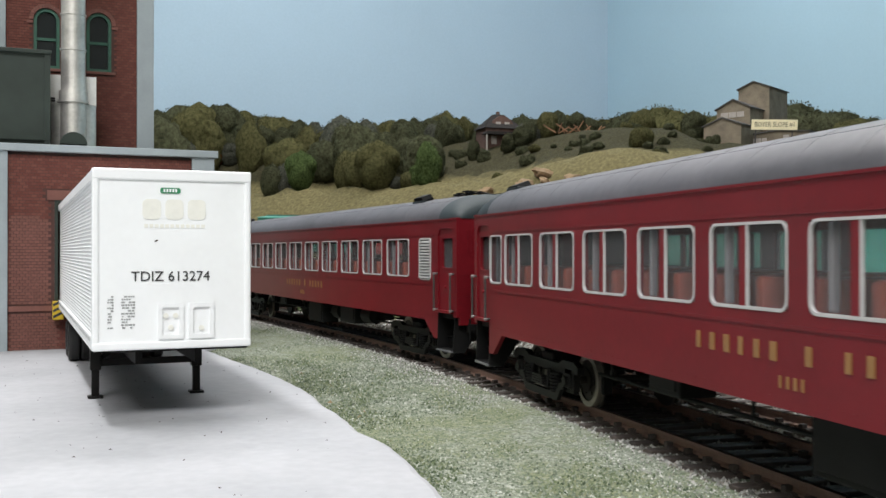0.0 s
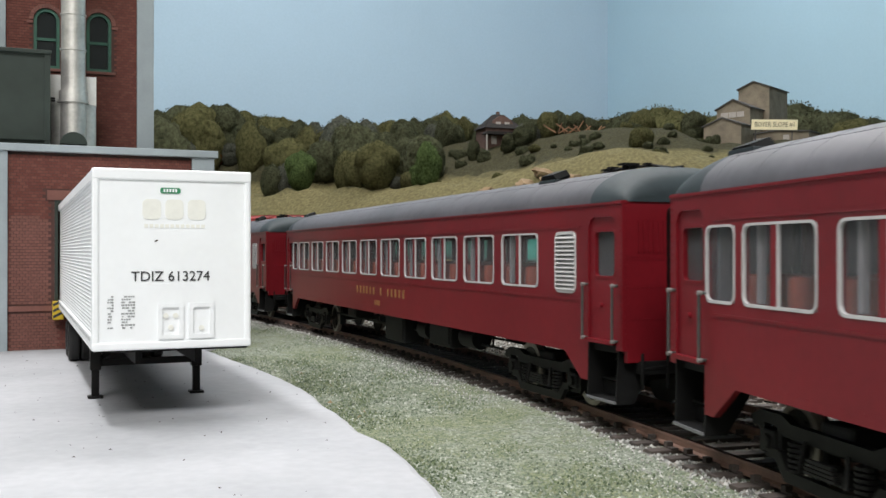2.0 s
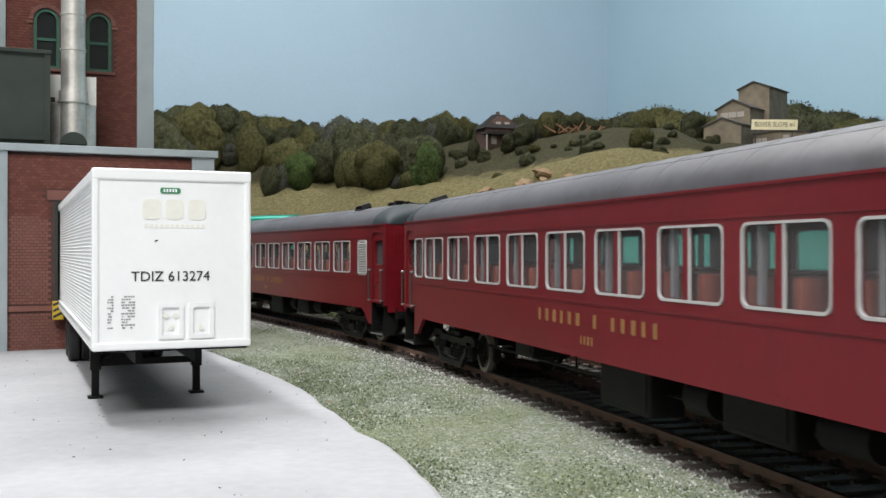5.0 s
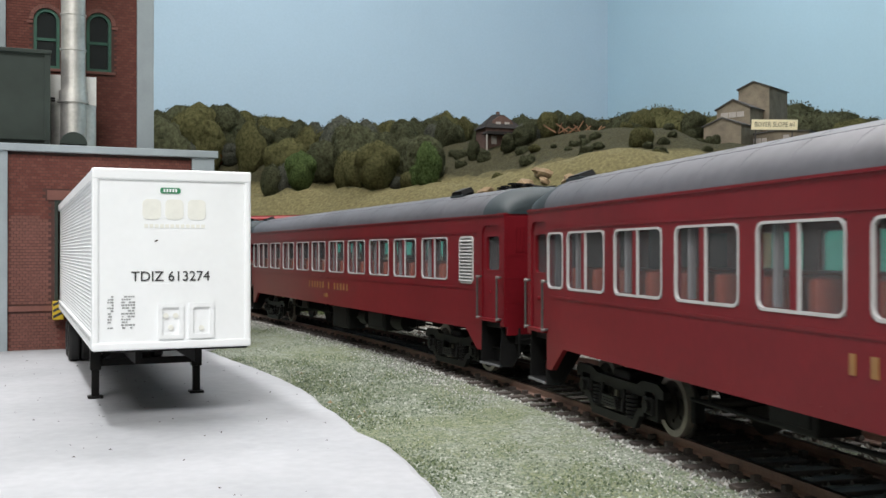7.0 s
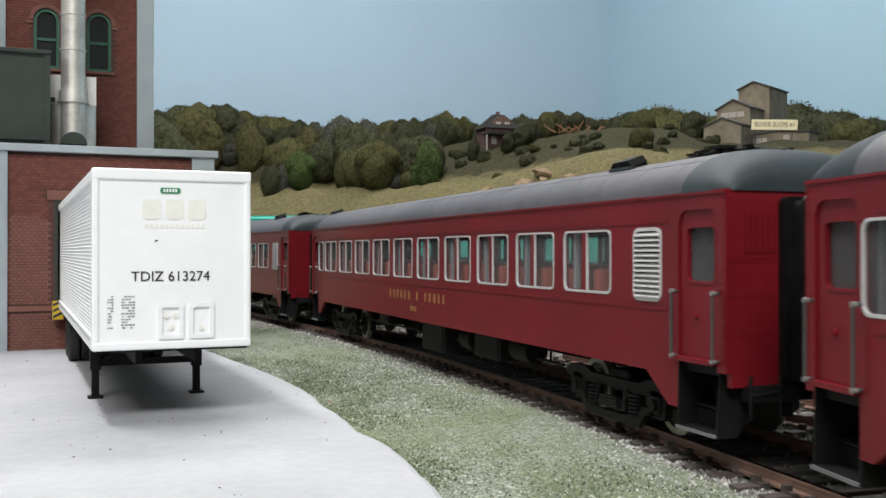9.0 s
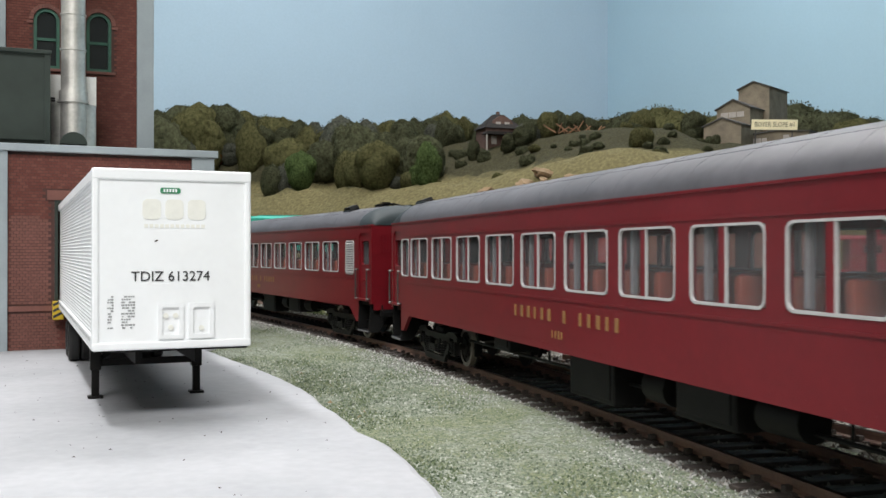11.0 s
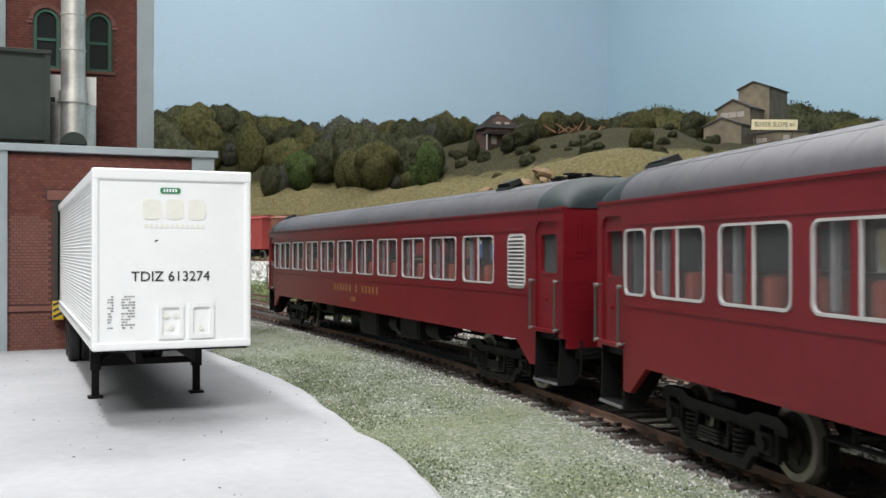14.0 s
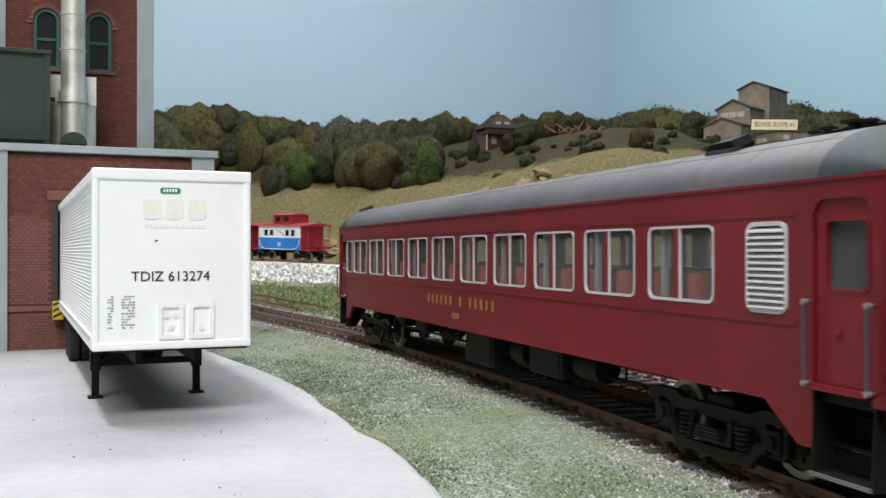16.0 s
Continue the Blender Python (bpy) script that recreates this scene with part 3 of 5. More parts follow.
def soil():
    """Static grass, fine grit and earth, mixed by noise and by slope."""
    m = bpy.data.materials.new("layout_scenery")
    m.use_nodes = True
    nt = m.node_tree
    b = nt.nodes["Principled BSDF"]
    b.inputs["Roughness"].default_value, b.inputs["Specular IOR Level"].default_value = 0.95, 0.15
    tc, mp = nt.nodes.new("ShaderNodeTexCoord"), nt.nodes.new("ShaderNodeMapping")
    mp.inputs["Scale"].default_value = (1 / S,) * 3
    nt.links.new(tc.outputs["Object"], mp.inputs["Vector"])

    def tex(kind, sc, det=4):
        n = nt.nodes.new(kind)
        n.inputs["Scale"].default_value = sc
        if kind == "ShaderNodeTexNoise":
            n.inputs["Detail"].default_value = det
        nt.links.new(mp.outputs[0], n.inputs["Vector"])
        return n

    def ramp(src, stops):
        r = nt.nodes.new("ShaderNodeValToRGB")
        while len(r.color_ramp.elements) < len(stops):
            r.color_ramp.elements.new(0.5)
        for e, (p, c) in zip(r.color_ramp.elements, stops):
            e.position, e.color = p, (*c, 1)
        nt.links.new(src, r.inputs[0])
        return r.outputs[0]

    def mixc(fac, a, c):
        x = nt.nodes.new("ShaderNodeMix")
        x.data_type = "RGBA"
        nt.links.new(fac, x.inputs[0])
        nt.links.new(a, x.inputs[6])
        nt.links.new(c, x.inputs[7])
        return x.outputs[2]

    grain = tex("ShaderNodeTexVoronoi", 24)
    patch, mid = tex("ShaderNodeTexNoise", 0.45, 5), tex("ShaderNodeTexNoise", 3.0, 5)
    gcol = nt.nodes.new("ShaderNodeSeparateColor")
    nt.links.new(grain.outputs["Color"], gcol.inputs[0])
    grit = ramp(gcol.outputs[0], ((0.0, (0.11, 0.125, 0.10)), (0.45, (0.19, 0.215, 0.17)), (0.8, (0.26, 0.28, 0.23)), (1.0, (0.40, 0.41, 0.36))))
    grass = ramp(gcol.outputs[1], ((0.0, (0.07, 0.09, 0.05)), (0.5, (0.155, 0.18, 0.10)), (1.0, (0.235, 0.25, 0.165))))
    pm = nt.nodes.new("ShaderNodeMath")
    pm.operation = "MULTIPLY_ADD"
    nt.links.new(mid.outputs["Fac"], pm.inputs[0])
    pm.inputs[1].default_value = 0.7
    nt.links.new(patch.outputs["Fac"], pm.inputs[2])
    near = mixc(ramp(pm.outputs[0], ((0.70, (0, 0, 0)), (1.0, (0.9, 0.9, 0.9)))), grit, grass)
    tan = ramp(mid.outputs["Fac"], ((0.25, (0.075, 0.062, 0.03)), (0.5, (0.122, 0.106, 0.050)), (0.75, (0.175, 0.148, 0.074))))
    scrub = ramp(mid.outputs["Fac"], ((0.3, (0.022, 0.021, 0.011)), (0.6, (0.047, 0.043, 0.022)), (0.8, (0.07, 0.062, 0.03))))
    sep = nt.nodes.new("ShaderNodeSeparateXYZ")
    nt.links.new(mp.outputs[0], sep.inputs[0])
    hh = nt.nodes.new("ShaderNodeMath")
    hh.operation = "MULTIPLY_ADD"
    nt.links.new(patch.outputs["Fac"], hh.inputs[0])
    hh.inputs[1].default_value = 2.0
    nt.links.new(sep.outputs["Z"], hh.inputs[2])
    shift = nt.nodes.new("ShaderNodeMapRange")
    for k, val in ((1, 6.0), (2, 18.0), (3, 0.0), (4, 1.7)):
        shift.inputs[k].default_value = val
    nt.links.new(sep.outputs["X"], shift.inputs[0])
    high = nt.nodes.new("ShaderNodeMath")
    high.operation = "SUBTRACT"
    nt.links.new(hh.outputs[0], high.inputs[0])
    nt.links.new(shift.outputs[0], high.inputs[1])

    def rise(z0, z1, src=None):
        r = nt.nodes.new("ShaderNodeMapRange")
        r.inputs[1].default_value, r.inputs[2].default_value = z0, z1
        nt.links.new((src or hh).outputs[0], r.inputs[0])
        return r.outputs[0]

    c = mixc(rise(1.9, 2.6), near, tan)
    c = mixc(rise(12.0, 12.8, high), c, scrub)
    nt.links.new(c, b.inputs["Base Color"])
    bp = nt.nodes.new("ShaderNodeBump")
    bp.inputs["Strength"].default_value, bp.inputs["Distance"].default_value = 0.8, 0.03 * S
    nt.links.new(grain.outputs["Distance"], bp.inputs["Height"])
    nt.links.new(bp.outputs[0], b.inputs["Normal"])
    return m


bm = bmesh.new()
NA, NB = 150, 140
grid = []
for i in range(NA + 1):
    row = []
    for j in range(NB + 1):
        x, y = room(ROOM_A * i / NA, ROOM_B * j / NB)
        row.append(bm.verts.new((x, y, land(x, y))))
    grid.append(row)
for i in range(NA):
    for j in range(NB):
        bm.faces.new((grid[i][j], grid[i][j + 1], grid[i + 1][j + 1], grid[i + 1][j]))
SOIL = soil()
ground = tagged(part("ground", bm, SOIL, soft=True), "layout ground of grey grit, grass tufts and tan hillside", "ground", kind="structure")


def rail_mesh(bm, pts, head=0.07, h=0.17):
    """A rail with foot, web and head along pts (x, y, z of the rail top)."""
    prof = [(-0.09, -h), (0.09, -h), (0.09, -h + 0.03), (0.03, -h + 0.05), (0.03, -0.05), (head / 2, -0.04), (head / 2, 0), (-head / 2, 0), (-head / 2, -0.04), (-0.03, -0.05), (-0.03, -h + 0.05), (-0.09, -h + 0.03)]
    rows = []
    for i, p in enumerate(pts):
        a, b = Vector(pts[max(0, i - 1)]), Vector(pts[min(len(pts) - 1, i + 1)])
        d = (b - a).normalized()
        n = Vector((d.y, -d.x, 0)).normalized()
        rows.append([bm.verts.new(Vector(p) + n * u + Vector((0, 0, v))) for u, v in prof])
    k = len(prof)
    for a, b in zip(rows, rows[1:]):
        for i in range(k):
            bm.faces.new((a[i], a[(i + 1) % k], b[(i + 1) % k], b[i]))


BALLAST = material("grey_ballast", (0.15, 0.148, 0.13), 0.95, scale=1.5, vary=0.35, fine=14, bump=0.05, spec=0.1)
BALLAST_FAR = material("white_ballast", (0.55, 0.53, 0.50), 0.95, scale=1.5, vary=0.3, fine=6, bump=0.1, spec=0.1)


def track(name, label, curve, s0, s1, step, ties=True, bed=BALLAST, wide=1.3, drop=-0.222):
    tr = thing(name, label, "railway track", at(0, 0, 0), kind="structure")
    ss = np.arange(s0, s1 + step, step)
    for side in (-0.755, 0.755):
        bm = bmesh.new()
        rail_mesh(bm, [curve(s, side) for s in ss])
        part("rail", bm, RAIL, tr, "rusty brown rail")
        bm = bmesh.new()
        h0 = [bm.verts.new((x, y, z + 0.006)) for x, y, z in (curve(s, side - 0.03) for s in ss)]
        h1 = [bm.verts.new((x, y, z + 0.006)) for x, y, z in (curve(s, side + 0.03) for s in ss)]
        for i in range(len(ss) - 1):
            bm.faces.new((h0[i], h1[i], h1[i + 1], h0[i + 1]))
        bmesh.ops.solidify(bm, geom=bm.faces[:], thickness=0.01)
        part("rail_head", bm, RAIL_TOP, tr, "worn bright rail head")
    bm = bmesh.new()
    L, R_, A, B = [], [], [], []
    for s in ss:
        for lst, o, dz in ((L, -wide - 0.8, -0.46), (A, -wide, drop), (B, wide, drop), (R_, wide + 0.8, -0.46)):
            x, y, z = curve(s, o)
            lst.append(bm.verts.new((x, y, z + dz + 0.02 * noise.noise(Vector((x * 2, y * 2, 0))))))
    for P, Q in ((L, A), (A, B), (B, R_)):
        for i in range(len(ss) - 1):
            bm.faces.new((P[i], P[i + 1], Q[i + 1], Q[i]))
    part("roadbed", bm, bed, tr, "roadbed of fine ballast")
    if ties:
        bm = bmesh.new()
        box(bm, -0.11, 0.11, -1.27, 1.27, -0.12, 0.0, 0.012)
        for y in (-0.755, 0.755):
            box(bm, -0.11, 0.11, y - 0.2, y + 0.2, 0.0, 0.025)
            for sx, sy in ((-0.06, -0.15), (0.06, 0.15)):
                box(bm, sx - 0.045, sx + 0.045, y + sy - 0.05, y + sy + 0.05, 0.0, 0.09)
        tie = done(bm)
        rng = random.Random(5)
        s = s0
        while s < s1 - 0.6:
            x, y, z = curve(s, rng.uniform(-0.05, 0.05))
            x2, y2, _ = curve(s + 0.2, 0)
            x1, y1, _ = curve(s - 0.2, 0)
            part("tie", tie, TIE, tr, "", at(x, y, z - 0.165, 0, 0, math.degrees(math.atan2(y2 - y1, x2 - x1)) + rng.uniform(-1.5, 1.5)))
            s += 0.56
    return tr


def main_curve(s, off):
    return (*main_track(s, off), RAILTOP)


def far_curve(s, off):
    x, y, z = far_track(s)
    x1, y1, _ = far_track(s + 0.5)
    x0, y0, _ = far_track(s - 0.5)
    d = Vector((x1 - x0, y1 - y0)).normalized()
    return x + d.y * off, y - d.x * off, z


track("main_track", "main railway track with rusty rails and dark ties", main_curve, -80, 110, 1.0)
track("far_track", "far railway track on pale ballast", far_curve, -165, 290, 2.0, bed=BALLAST_FAR, wide=2.3, ties=False, drop=-0.2)



def siding_curve(s, off):
    x, y = -7.06 + 0.918 * 0.755 - 0.397 * s, 47.5 + 0.397 * 0.755 + 0.918 * s
    return x + 0.918 * off, y + 0.397 * off, RAILTOP


track("siding", "short stub siding half buried in grass", siding_curve, 0, 18, 1.0, ties=False, drop=-0.40)



def spur_curve(s, off):
    """The diverging track of a turnout, on the side of the main track away from the yard."""
    k = max(0.0, s + 0.5)
    return (*main_track(s, 0.755 + 0.11 * k + 0.0012 * max(0.0, s - 20) ** 2 + 0.755 + off), RAILTOP)


track("spur_track", "diverging spur track on grey ballast behind the main track", spur_curve, 1.5, 48, 1.0, drop=-0.22, wide=1.2)
# Dark ballast strip, widened so its colour also gives the shade seen beneath coaches.
bm = bmesh.new()
rows = []
for s in np.arange(-72, 100, 1.5):
    rows.append([bm.verts.new((*main_track(s, o), z)) for o, z in ((1.9, -0.50), (2.0, -0.40), (4.6, -0.395), (8.6, -0.40), (9.4, -0.50))])
for a, b in zip(rows, rows[1:]):
    for i in range(4):
        bm.faces.new((a[i], a[i + 1], b[i + 1], b[i]))
tagged(part("track_shoulder", bm, BALLAST), "dark ballast shoulder behind the main track, widened to imitate shade beneath the coaches", "ballast", kind="structure")

# ---- loading yard: trailer and brick works, in one frame turned by 23.5 degrees ----
YARD = at(-5.74, 16.07, -0.33, 0, 0, 23.5)
WHITE = material("trailer_white", (0.84, 0.86, 0.87), 0.45, scale=0.8, vary=0.03, fine=8)
BRICK = material("brick_face", (0.135, 0.052, 0.041), 0.8, scale=1.2, vary=0.2, fine=25, rand=0.2, hue=(0.165, 0.068, 0.053))
MORTAR = material("mortar", (0.072, 0.033, 0.027), 0.9, scale=3, vary=0.2)
STONE = material("grey_stone", (0.29, 0.33, 0.35), 0.8, scale=1.2, vary=0.10, fine=20)
CONCRETE = material("pale_concrete", (0.318, 0.326, 0.345), 0.7, scale=0.30, vary=0.10, fine=5, bump=0.006, hue=(0.362, 0.364, 0.382))
DKGREEN = material("dark_green_metal", (0.030, 0.040, 0.034), 0.55, scale=1.2, vary=0.2, spec=0.25)
GREEN = material("green_window_paint", (0.016, 0.08, 0.052), 0.5, scale=3, vary=0.2)
METAL = material("galvanised_duct", (0.62, 0.60, 0.57), 0.36, 0.7, scale=1.6, vary=0.25, fine=9)
DUCTWHITE = material("duct_white", (0.72, 0.72, 0.70), 0.5, scale=1.5, vary=0.12)
TYRE = material("tyre_rubber", (0.014, 0.014, 0.014), 0.8, scale=4, vary=0.3)
DARKGLASS = material("dark_window_glass", (0.008, 0.012, 0.013), 0.1, scale=2, vary=0.2, spec=0.2)
YELLOW = material("yellow_paint", (0.62, 0.42, 0.02), 0.5, scale=4, vary=0.15)
INK = material("black_lettering", (0.03, 0.03, 0.032), 0.6, scale=5, vary=0.2)
PALEINK = material("faded_print", (0.79, 0.79, 0.73), 0.6, scale=4, vary=0.05)
GREYINK = material("grey_print", (0.30, 0.31, 0.31), 0.6, scale=5, vary=0.3)
BADGE = material("badge_green", (0.03, 0.22, 0.10), 0.5, scale=5, vary=0.1)
DEBRIS = material("debris", (0.06, 0.045, 0.035), 0.9, scale=5, vary=0.5)


def text_mesh(txt, width, height):
    """Flat lettering in the xz plane, from 0 to width and 0 to height, that faces -y."""
    cu = bpy.data.curves.new("lettering", "FONT")
    cu.body, cu.resolution_u, cu.extrude = txt, 3, 0.002
    ob = bpy.data.objects.new("lettering", cu)
    me = bpy.data.meshes.new_from_object(ob)
    bpy.data.objects.remove(ob)
    me.transform(Euler((radians(90), 0, 0)).to_matrix().to_4x4())
    co = np.array([v.co[:] for v in me.vertices])
    lo, hi = co.min(0), co.max(0)
    me.transform(Matrix.Diagonal((width / (hi[0] - lo[0]) * S, 4 * S, height / (hi[2] - lo[2]) * S, 1)) @ Matrix.Translation((-lo[0], 0, -lo[2])))
    return me


# drive: one plaster-smooth slab with a wandering edge
bm = bmesh.new()
edge = [(-6.6, 30.5), (-6.87, 28.55), (-5.36, 25.62), (-4.02, 23.03), (-2.86, 20.4), (-2.35, 18.72), (-1.82, 17.23), (-1.29, 15.62), (-0.78, 14.49), (-0.32, 12.82), (0.04, 11.44), (0.5, 9.0), (0.8, 5.0), (0.9, 0.0), (0.9, -12.0)]
fine_edge = []
for (x0, y0), (x1, y1) in zip(edge, edge[1:]):
    n = max(2, int(math.hypot(x1 - x0, y1 - y0) / 0.22))
    for i in range(n):
        t = i / n
        x, y = x0 + (x1 - x0) * t, y0 + (y1 - y0) * t
        w = 0.05 * noise.noise(Vector((x * 1.1, y * 1.1, 2))) + 0.025 * noise.noise(Vector((x * 4, y * 4, 5)))
        fine_edge.append((x + w, y + w * 0.3))
top = [(x - 0.10 - 0.03 * noise.noise(Vector((x * 5, y * 5, 1))), y) for x, y in fine_edge]
mid = [(x - 0.02, y) for x, y in fine_edge]
far = [(-45.0, -12.0), (-45.0, 34.0), (-8.0, 34.0)]
rows = [[bm.verts.new((x, y, z)) for x, y in loop + far] for loop, z in ((top, -0.33), (mid, -0.36), (fine_edge, -0.46))]
bm.faces.new(rows[0])
for A, B in zip(rows, rows[1:]):
    for i in range(len(A)):
        bm.faces.new((A[i], A[(i + 1) % len(A)], B[(i + 1) % len(A)], B[i]))
drive = tagged(part("pavement", bm, CONCRETE), "pale grey-white concrete loading yard with a ragged edge", "pavement", kind="structure")

# ---- trailer ----
TL = 14.0
tr = thing("semi_trailer", "white corrugated semi trailer on landing legs, backed to the dock", "trailer", YARD)
W = 2.62
bm = bmesh.new()
box(bm, 0.06, W - 0.06, 0.03, 0.10, 1.25, 4.16)
part("front_panel", bm, WHITE, tr, "plain white nose panel")
bm = bmesh.new()
box(bm, 0.0, W, -0.01, 0.14, 4.03, 4.22, 0.03)
part("top_rail", bm, WHITE, tr)
bm = bmesh.new()
box(bm, 0.0, W, -0.01, 0.14, 1.20, 1.34, 0.03)
part("bottom_rail", bm, WHITE, tr)
for x in (0.0, W - 0.12):
    bm = bmesh.new()
    box(bm, x, x + 0.12, 0.0, 0.16, 1.21, 4.21, 0.04)
    part("corner_post", bm, WHITE, tr)
for x, s in ((0.04, 1), (W - 0.04, -1)):
    bm = bmesh.new()
    n = 38
    zz = []
    for k in range(n):
        z0 = 1.42 + 2.6 * k / n
        for f, d in ((0.0, 0.0), (0.35, 0.02), (0.65, 0.02)):
            zz.append((z0 + 2.6 / n * f, d))
    zz.append((4.03, 0.0))
    for (za, da), (zb, db) in zip(zz, zz[1:]):
        bm.faces.new([bm.verts.new(c) for c in ((x + s * da, 0.1, za), (x + s * da, TL, za), (x + s * db, TL, zb), (x + s * db, 0.1, zb))])
    bmesh.ops.remove_doubles(bm, verts=bm.verts, dist=0.0005)
    part("side_panel", bm, WHITE, tr, "ribbed white side panel")
    bm = bmesh.new()
    xa, xb = sorted((x - s * 0.035, x + s * 0.05))
    box(bm, xa, xb, 0.14, TL, 1.20, 1.43, 0.01)
    part("side_rail", bm, WHITE, tr)
    bm = bmesh.new()
    box(bm, xa, xb, 0.14, TL, 4.02, 4.20, 0.01)
    part("roof_rail", bm, WHITE, tr)
    bm = bmesh.new()
    for k in range(44):
        y = 0.5 + 0.3 * k
        xr = x - s * 0.037
        box(bm, xr - 0.006, xr + 0.006, y, y + 0.07, 1.33, 1.40)
    part("rivet_row", bm, GREYINK, tr, "row of dark rivet marks")
bm = bmesh.new()
box(bm, 0.03, W - 0.03, 0.1, TL, 4.15, 4.20)
part("roof", bm, WHITE, tr)
bm = bmesh.new()
box(bm, 0.05, W - 0.05, 0.1, TL, 1.16, 1.24)
part("floor", bm, BLACK, tr)
for x in (0.75, 1.75):
    bm = bmesh.new()
    box(bm, x, x + 0.12, 0.6, TL - 0.4, 0.9, 1.18)
    part("frame_rail", bm, BLACK, tr)
for x in (0.28, 2.20):
    bm = bmesh.new()
    box(bm, x - 0.10, x + 0.10, 3.06, 3.26, 0.55, 1.2, 0.01)
    box(bm, x - 0.07, x + 0.07, 3.09, 3.23, 0.05, 0.6)
    part("landing_leg", bm, TRUCK, tr, "dark landing leg")
    bm = bmesh.new()
    box(bm, x - 0.14, x + 0.14, 3.03, 3.29, 0.0, 0.05, 0.015)
    part("foot", bm, TRUCK, tr)
bm = bmesh.new()
box(bm, 0.3, 2.2, 3.12, 3.2, 0.62, 0.75)
part("cross_brace", bm, TRUCK, tr)
for xa, xb in ((2.15, 1.7), (0.35, 0.8)):
    bm = bmesh.new()
    tube(bm, [(xa, 3.16, 0.72), (xb, 3.16, 1.15)], 0.05)
    part("strut", bm, TRUCK, tr)
for y in (10.3, 11.5):
    bm = bmesh.new()
    cyl(bm, (0.2, y, 0.5), (W - 0.2, y, 0.5), 0.08, n=10)
    part("axle", bm, TRUCK, tr)
    for x in (0.12, 0.42, W - 0.72, W - 0.42):
        bm = bmesh.new()
        prof = [(0.30, 0.0), (0.46, 0.0), (0.50, 0.05), (0.50, 0.22), (0.46, 0.27), (0.30, 0.27)]
        nn = 28
        loops = [[bm.verts.new((x + d, y + r * math.cos(2 * math.pi * i / nn), 0.5 + r * math.sin(2 * math.pi * i / nn))) for i in range(nn)] for r, d in prof]
        for A, B in zip(loops, loops[1:] + loops[:1]):
            for i in range(nn):
                bm.faces.new((A[i], A[(i + 1) % nn], B[(i + 1) % nn], B[i]))
        wh = part("wheel", bm, TYRE, tr, "black trailer tyre", soft=True)
        bm = bmesh.new()
        cyl(bm, (x + 0.06, y, 0.5), (x + 0.2, y, 0.5), 0.31, n=20)
        part("rim", bm, TRUCK, wh)
for k, x in enumerate((1.05, 1.56)):
    bm = bmesh.new()
    ring(bm, rounded(x, x + 0.42, 1.37, 1.97, 0.03), rounded(x + 0.07, x + 0.35, 1.44, 1.90, 0.03), "xz", -0.012, 0.06)
    bx = part("connection_box", bm, WHITE, tr, "recessed white connection box")
    bm = bmesh.new()
    for cz, cx in ((1.56, 0.21), (1.76, 0.13), (1.76, 0.29)) if k == 0 else ((1.54, 0.21),):
        cyl(bm, (x + cx, 0.0, cz), (x + cx, 0.05, cz), 0.045, n=10)
    part("socket", bm, PALEINK, bx)
tx = part("lettering", text_mesh("TDIZ 613274", 1.29, 0.165), INK, tr, "black unit lettering", at(0.62, 0.022, 2.345))
bm = bmesh.new()
for x in (0.80, 1.17, 1.54):
    prism(bm, rounded(x, x + 0.30, 3.38, 3.72, 0.08), "xz", 0.018, 0.03)
for i in range(12):
    box(bm, 0.83 + 0.085 * i, 0.89 + 0.085 * i, 0.02, 0.03, 3.24, 3.30)
part("faded_mark", bm, PALEINK, tr, "ghost of a faded emblem")
bm = bmesh.new()
prism(bm, rounded(1.09, 1.42, 3.82, 3.915, 0.03), "xz", 0.012, 0.03)
bd = part("badge", bm, BADGE, tr, "small green maker's badge")
bm = bmesh.new()
for i in range(5):
    box(bm, 1.14 + 0.048 * i, 1.17 + 0.048 * i, 0.006, 0.013, 3.842, 3.895)
part("badge_bar", bm, WHITE, bd)
rng = random.Random(11)
bm = bmesh.new()
for col, w in ((0.24, 0.10), (0.46, 0.22)):
    for i in range(12):
        z = 2.08 - 0.047 * i
        x = col + rng.uniform(0, 0.02)
        while x < col + w - 0.02:
            ln = rng.uniform(0.02, 0.06)
            if rng.random() < 0.8:
                box(bm, x, min(x + ln, col + w), 0.02, 0.03, z, z + 0.024)
            x += ln + 0.012
part("data_print", bm, GREYINK, tr, "columns of tiny grey data print")
bm = bmesh.new()
for k in range(5):
    box(bm, 0.018, 0.034, 0.30, 0.40, 1.92 + 0.065 * k, 1.96 + 0.065 * k)
part("side_print", bm, GREYINK, tr, "small dark print on the side panel")
bm = bmesh.new()
prism(bm, [(1.0, 3.0), (1.05, 3.02), (1.04, 3.04), (1.0, 3.02)], "xz", 0.018, 0.03)
part("scratch", bm, DEBRIS, tr)

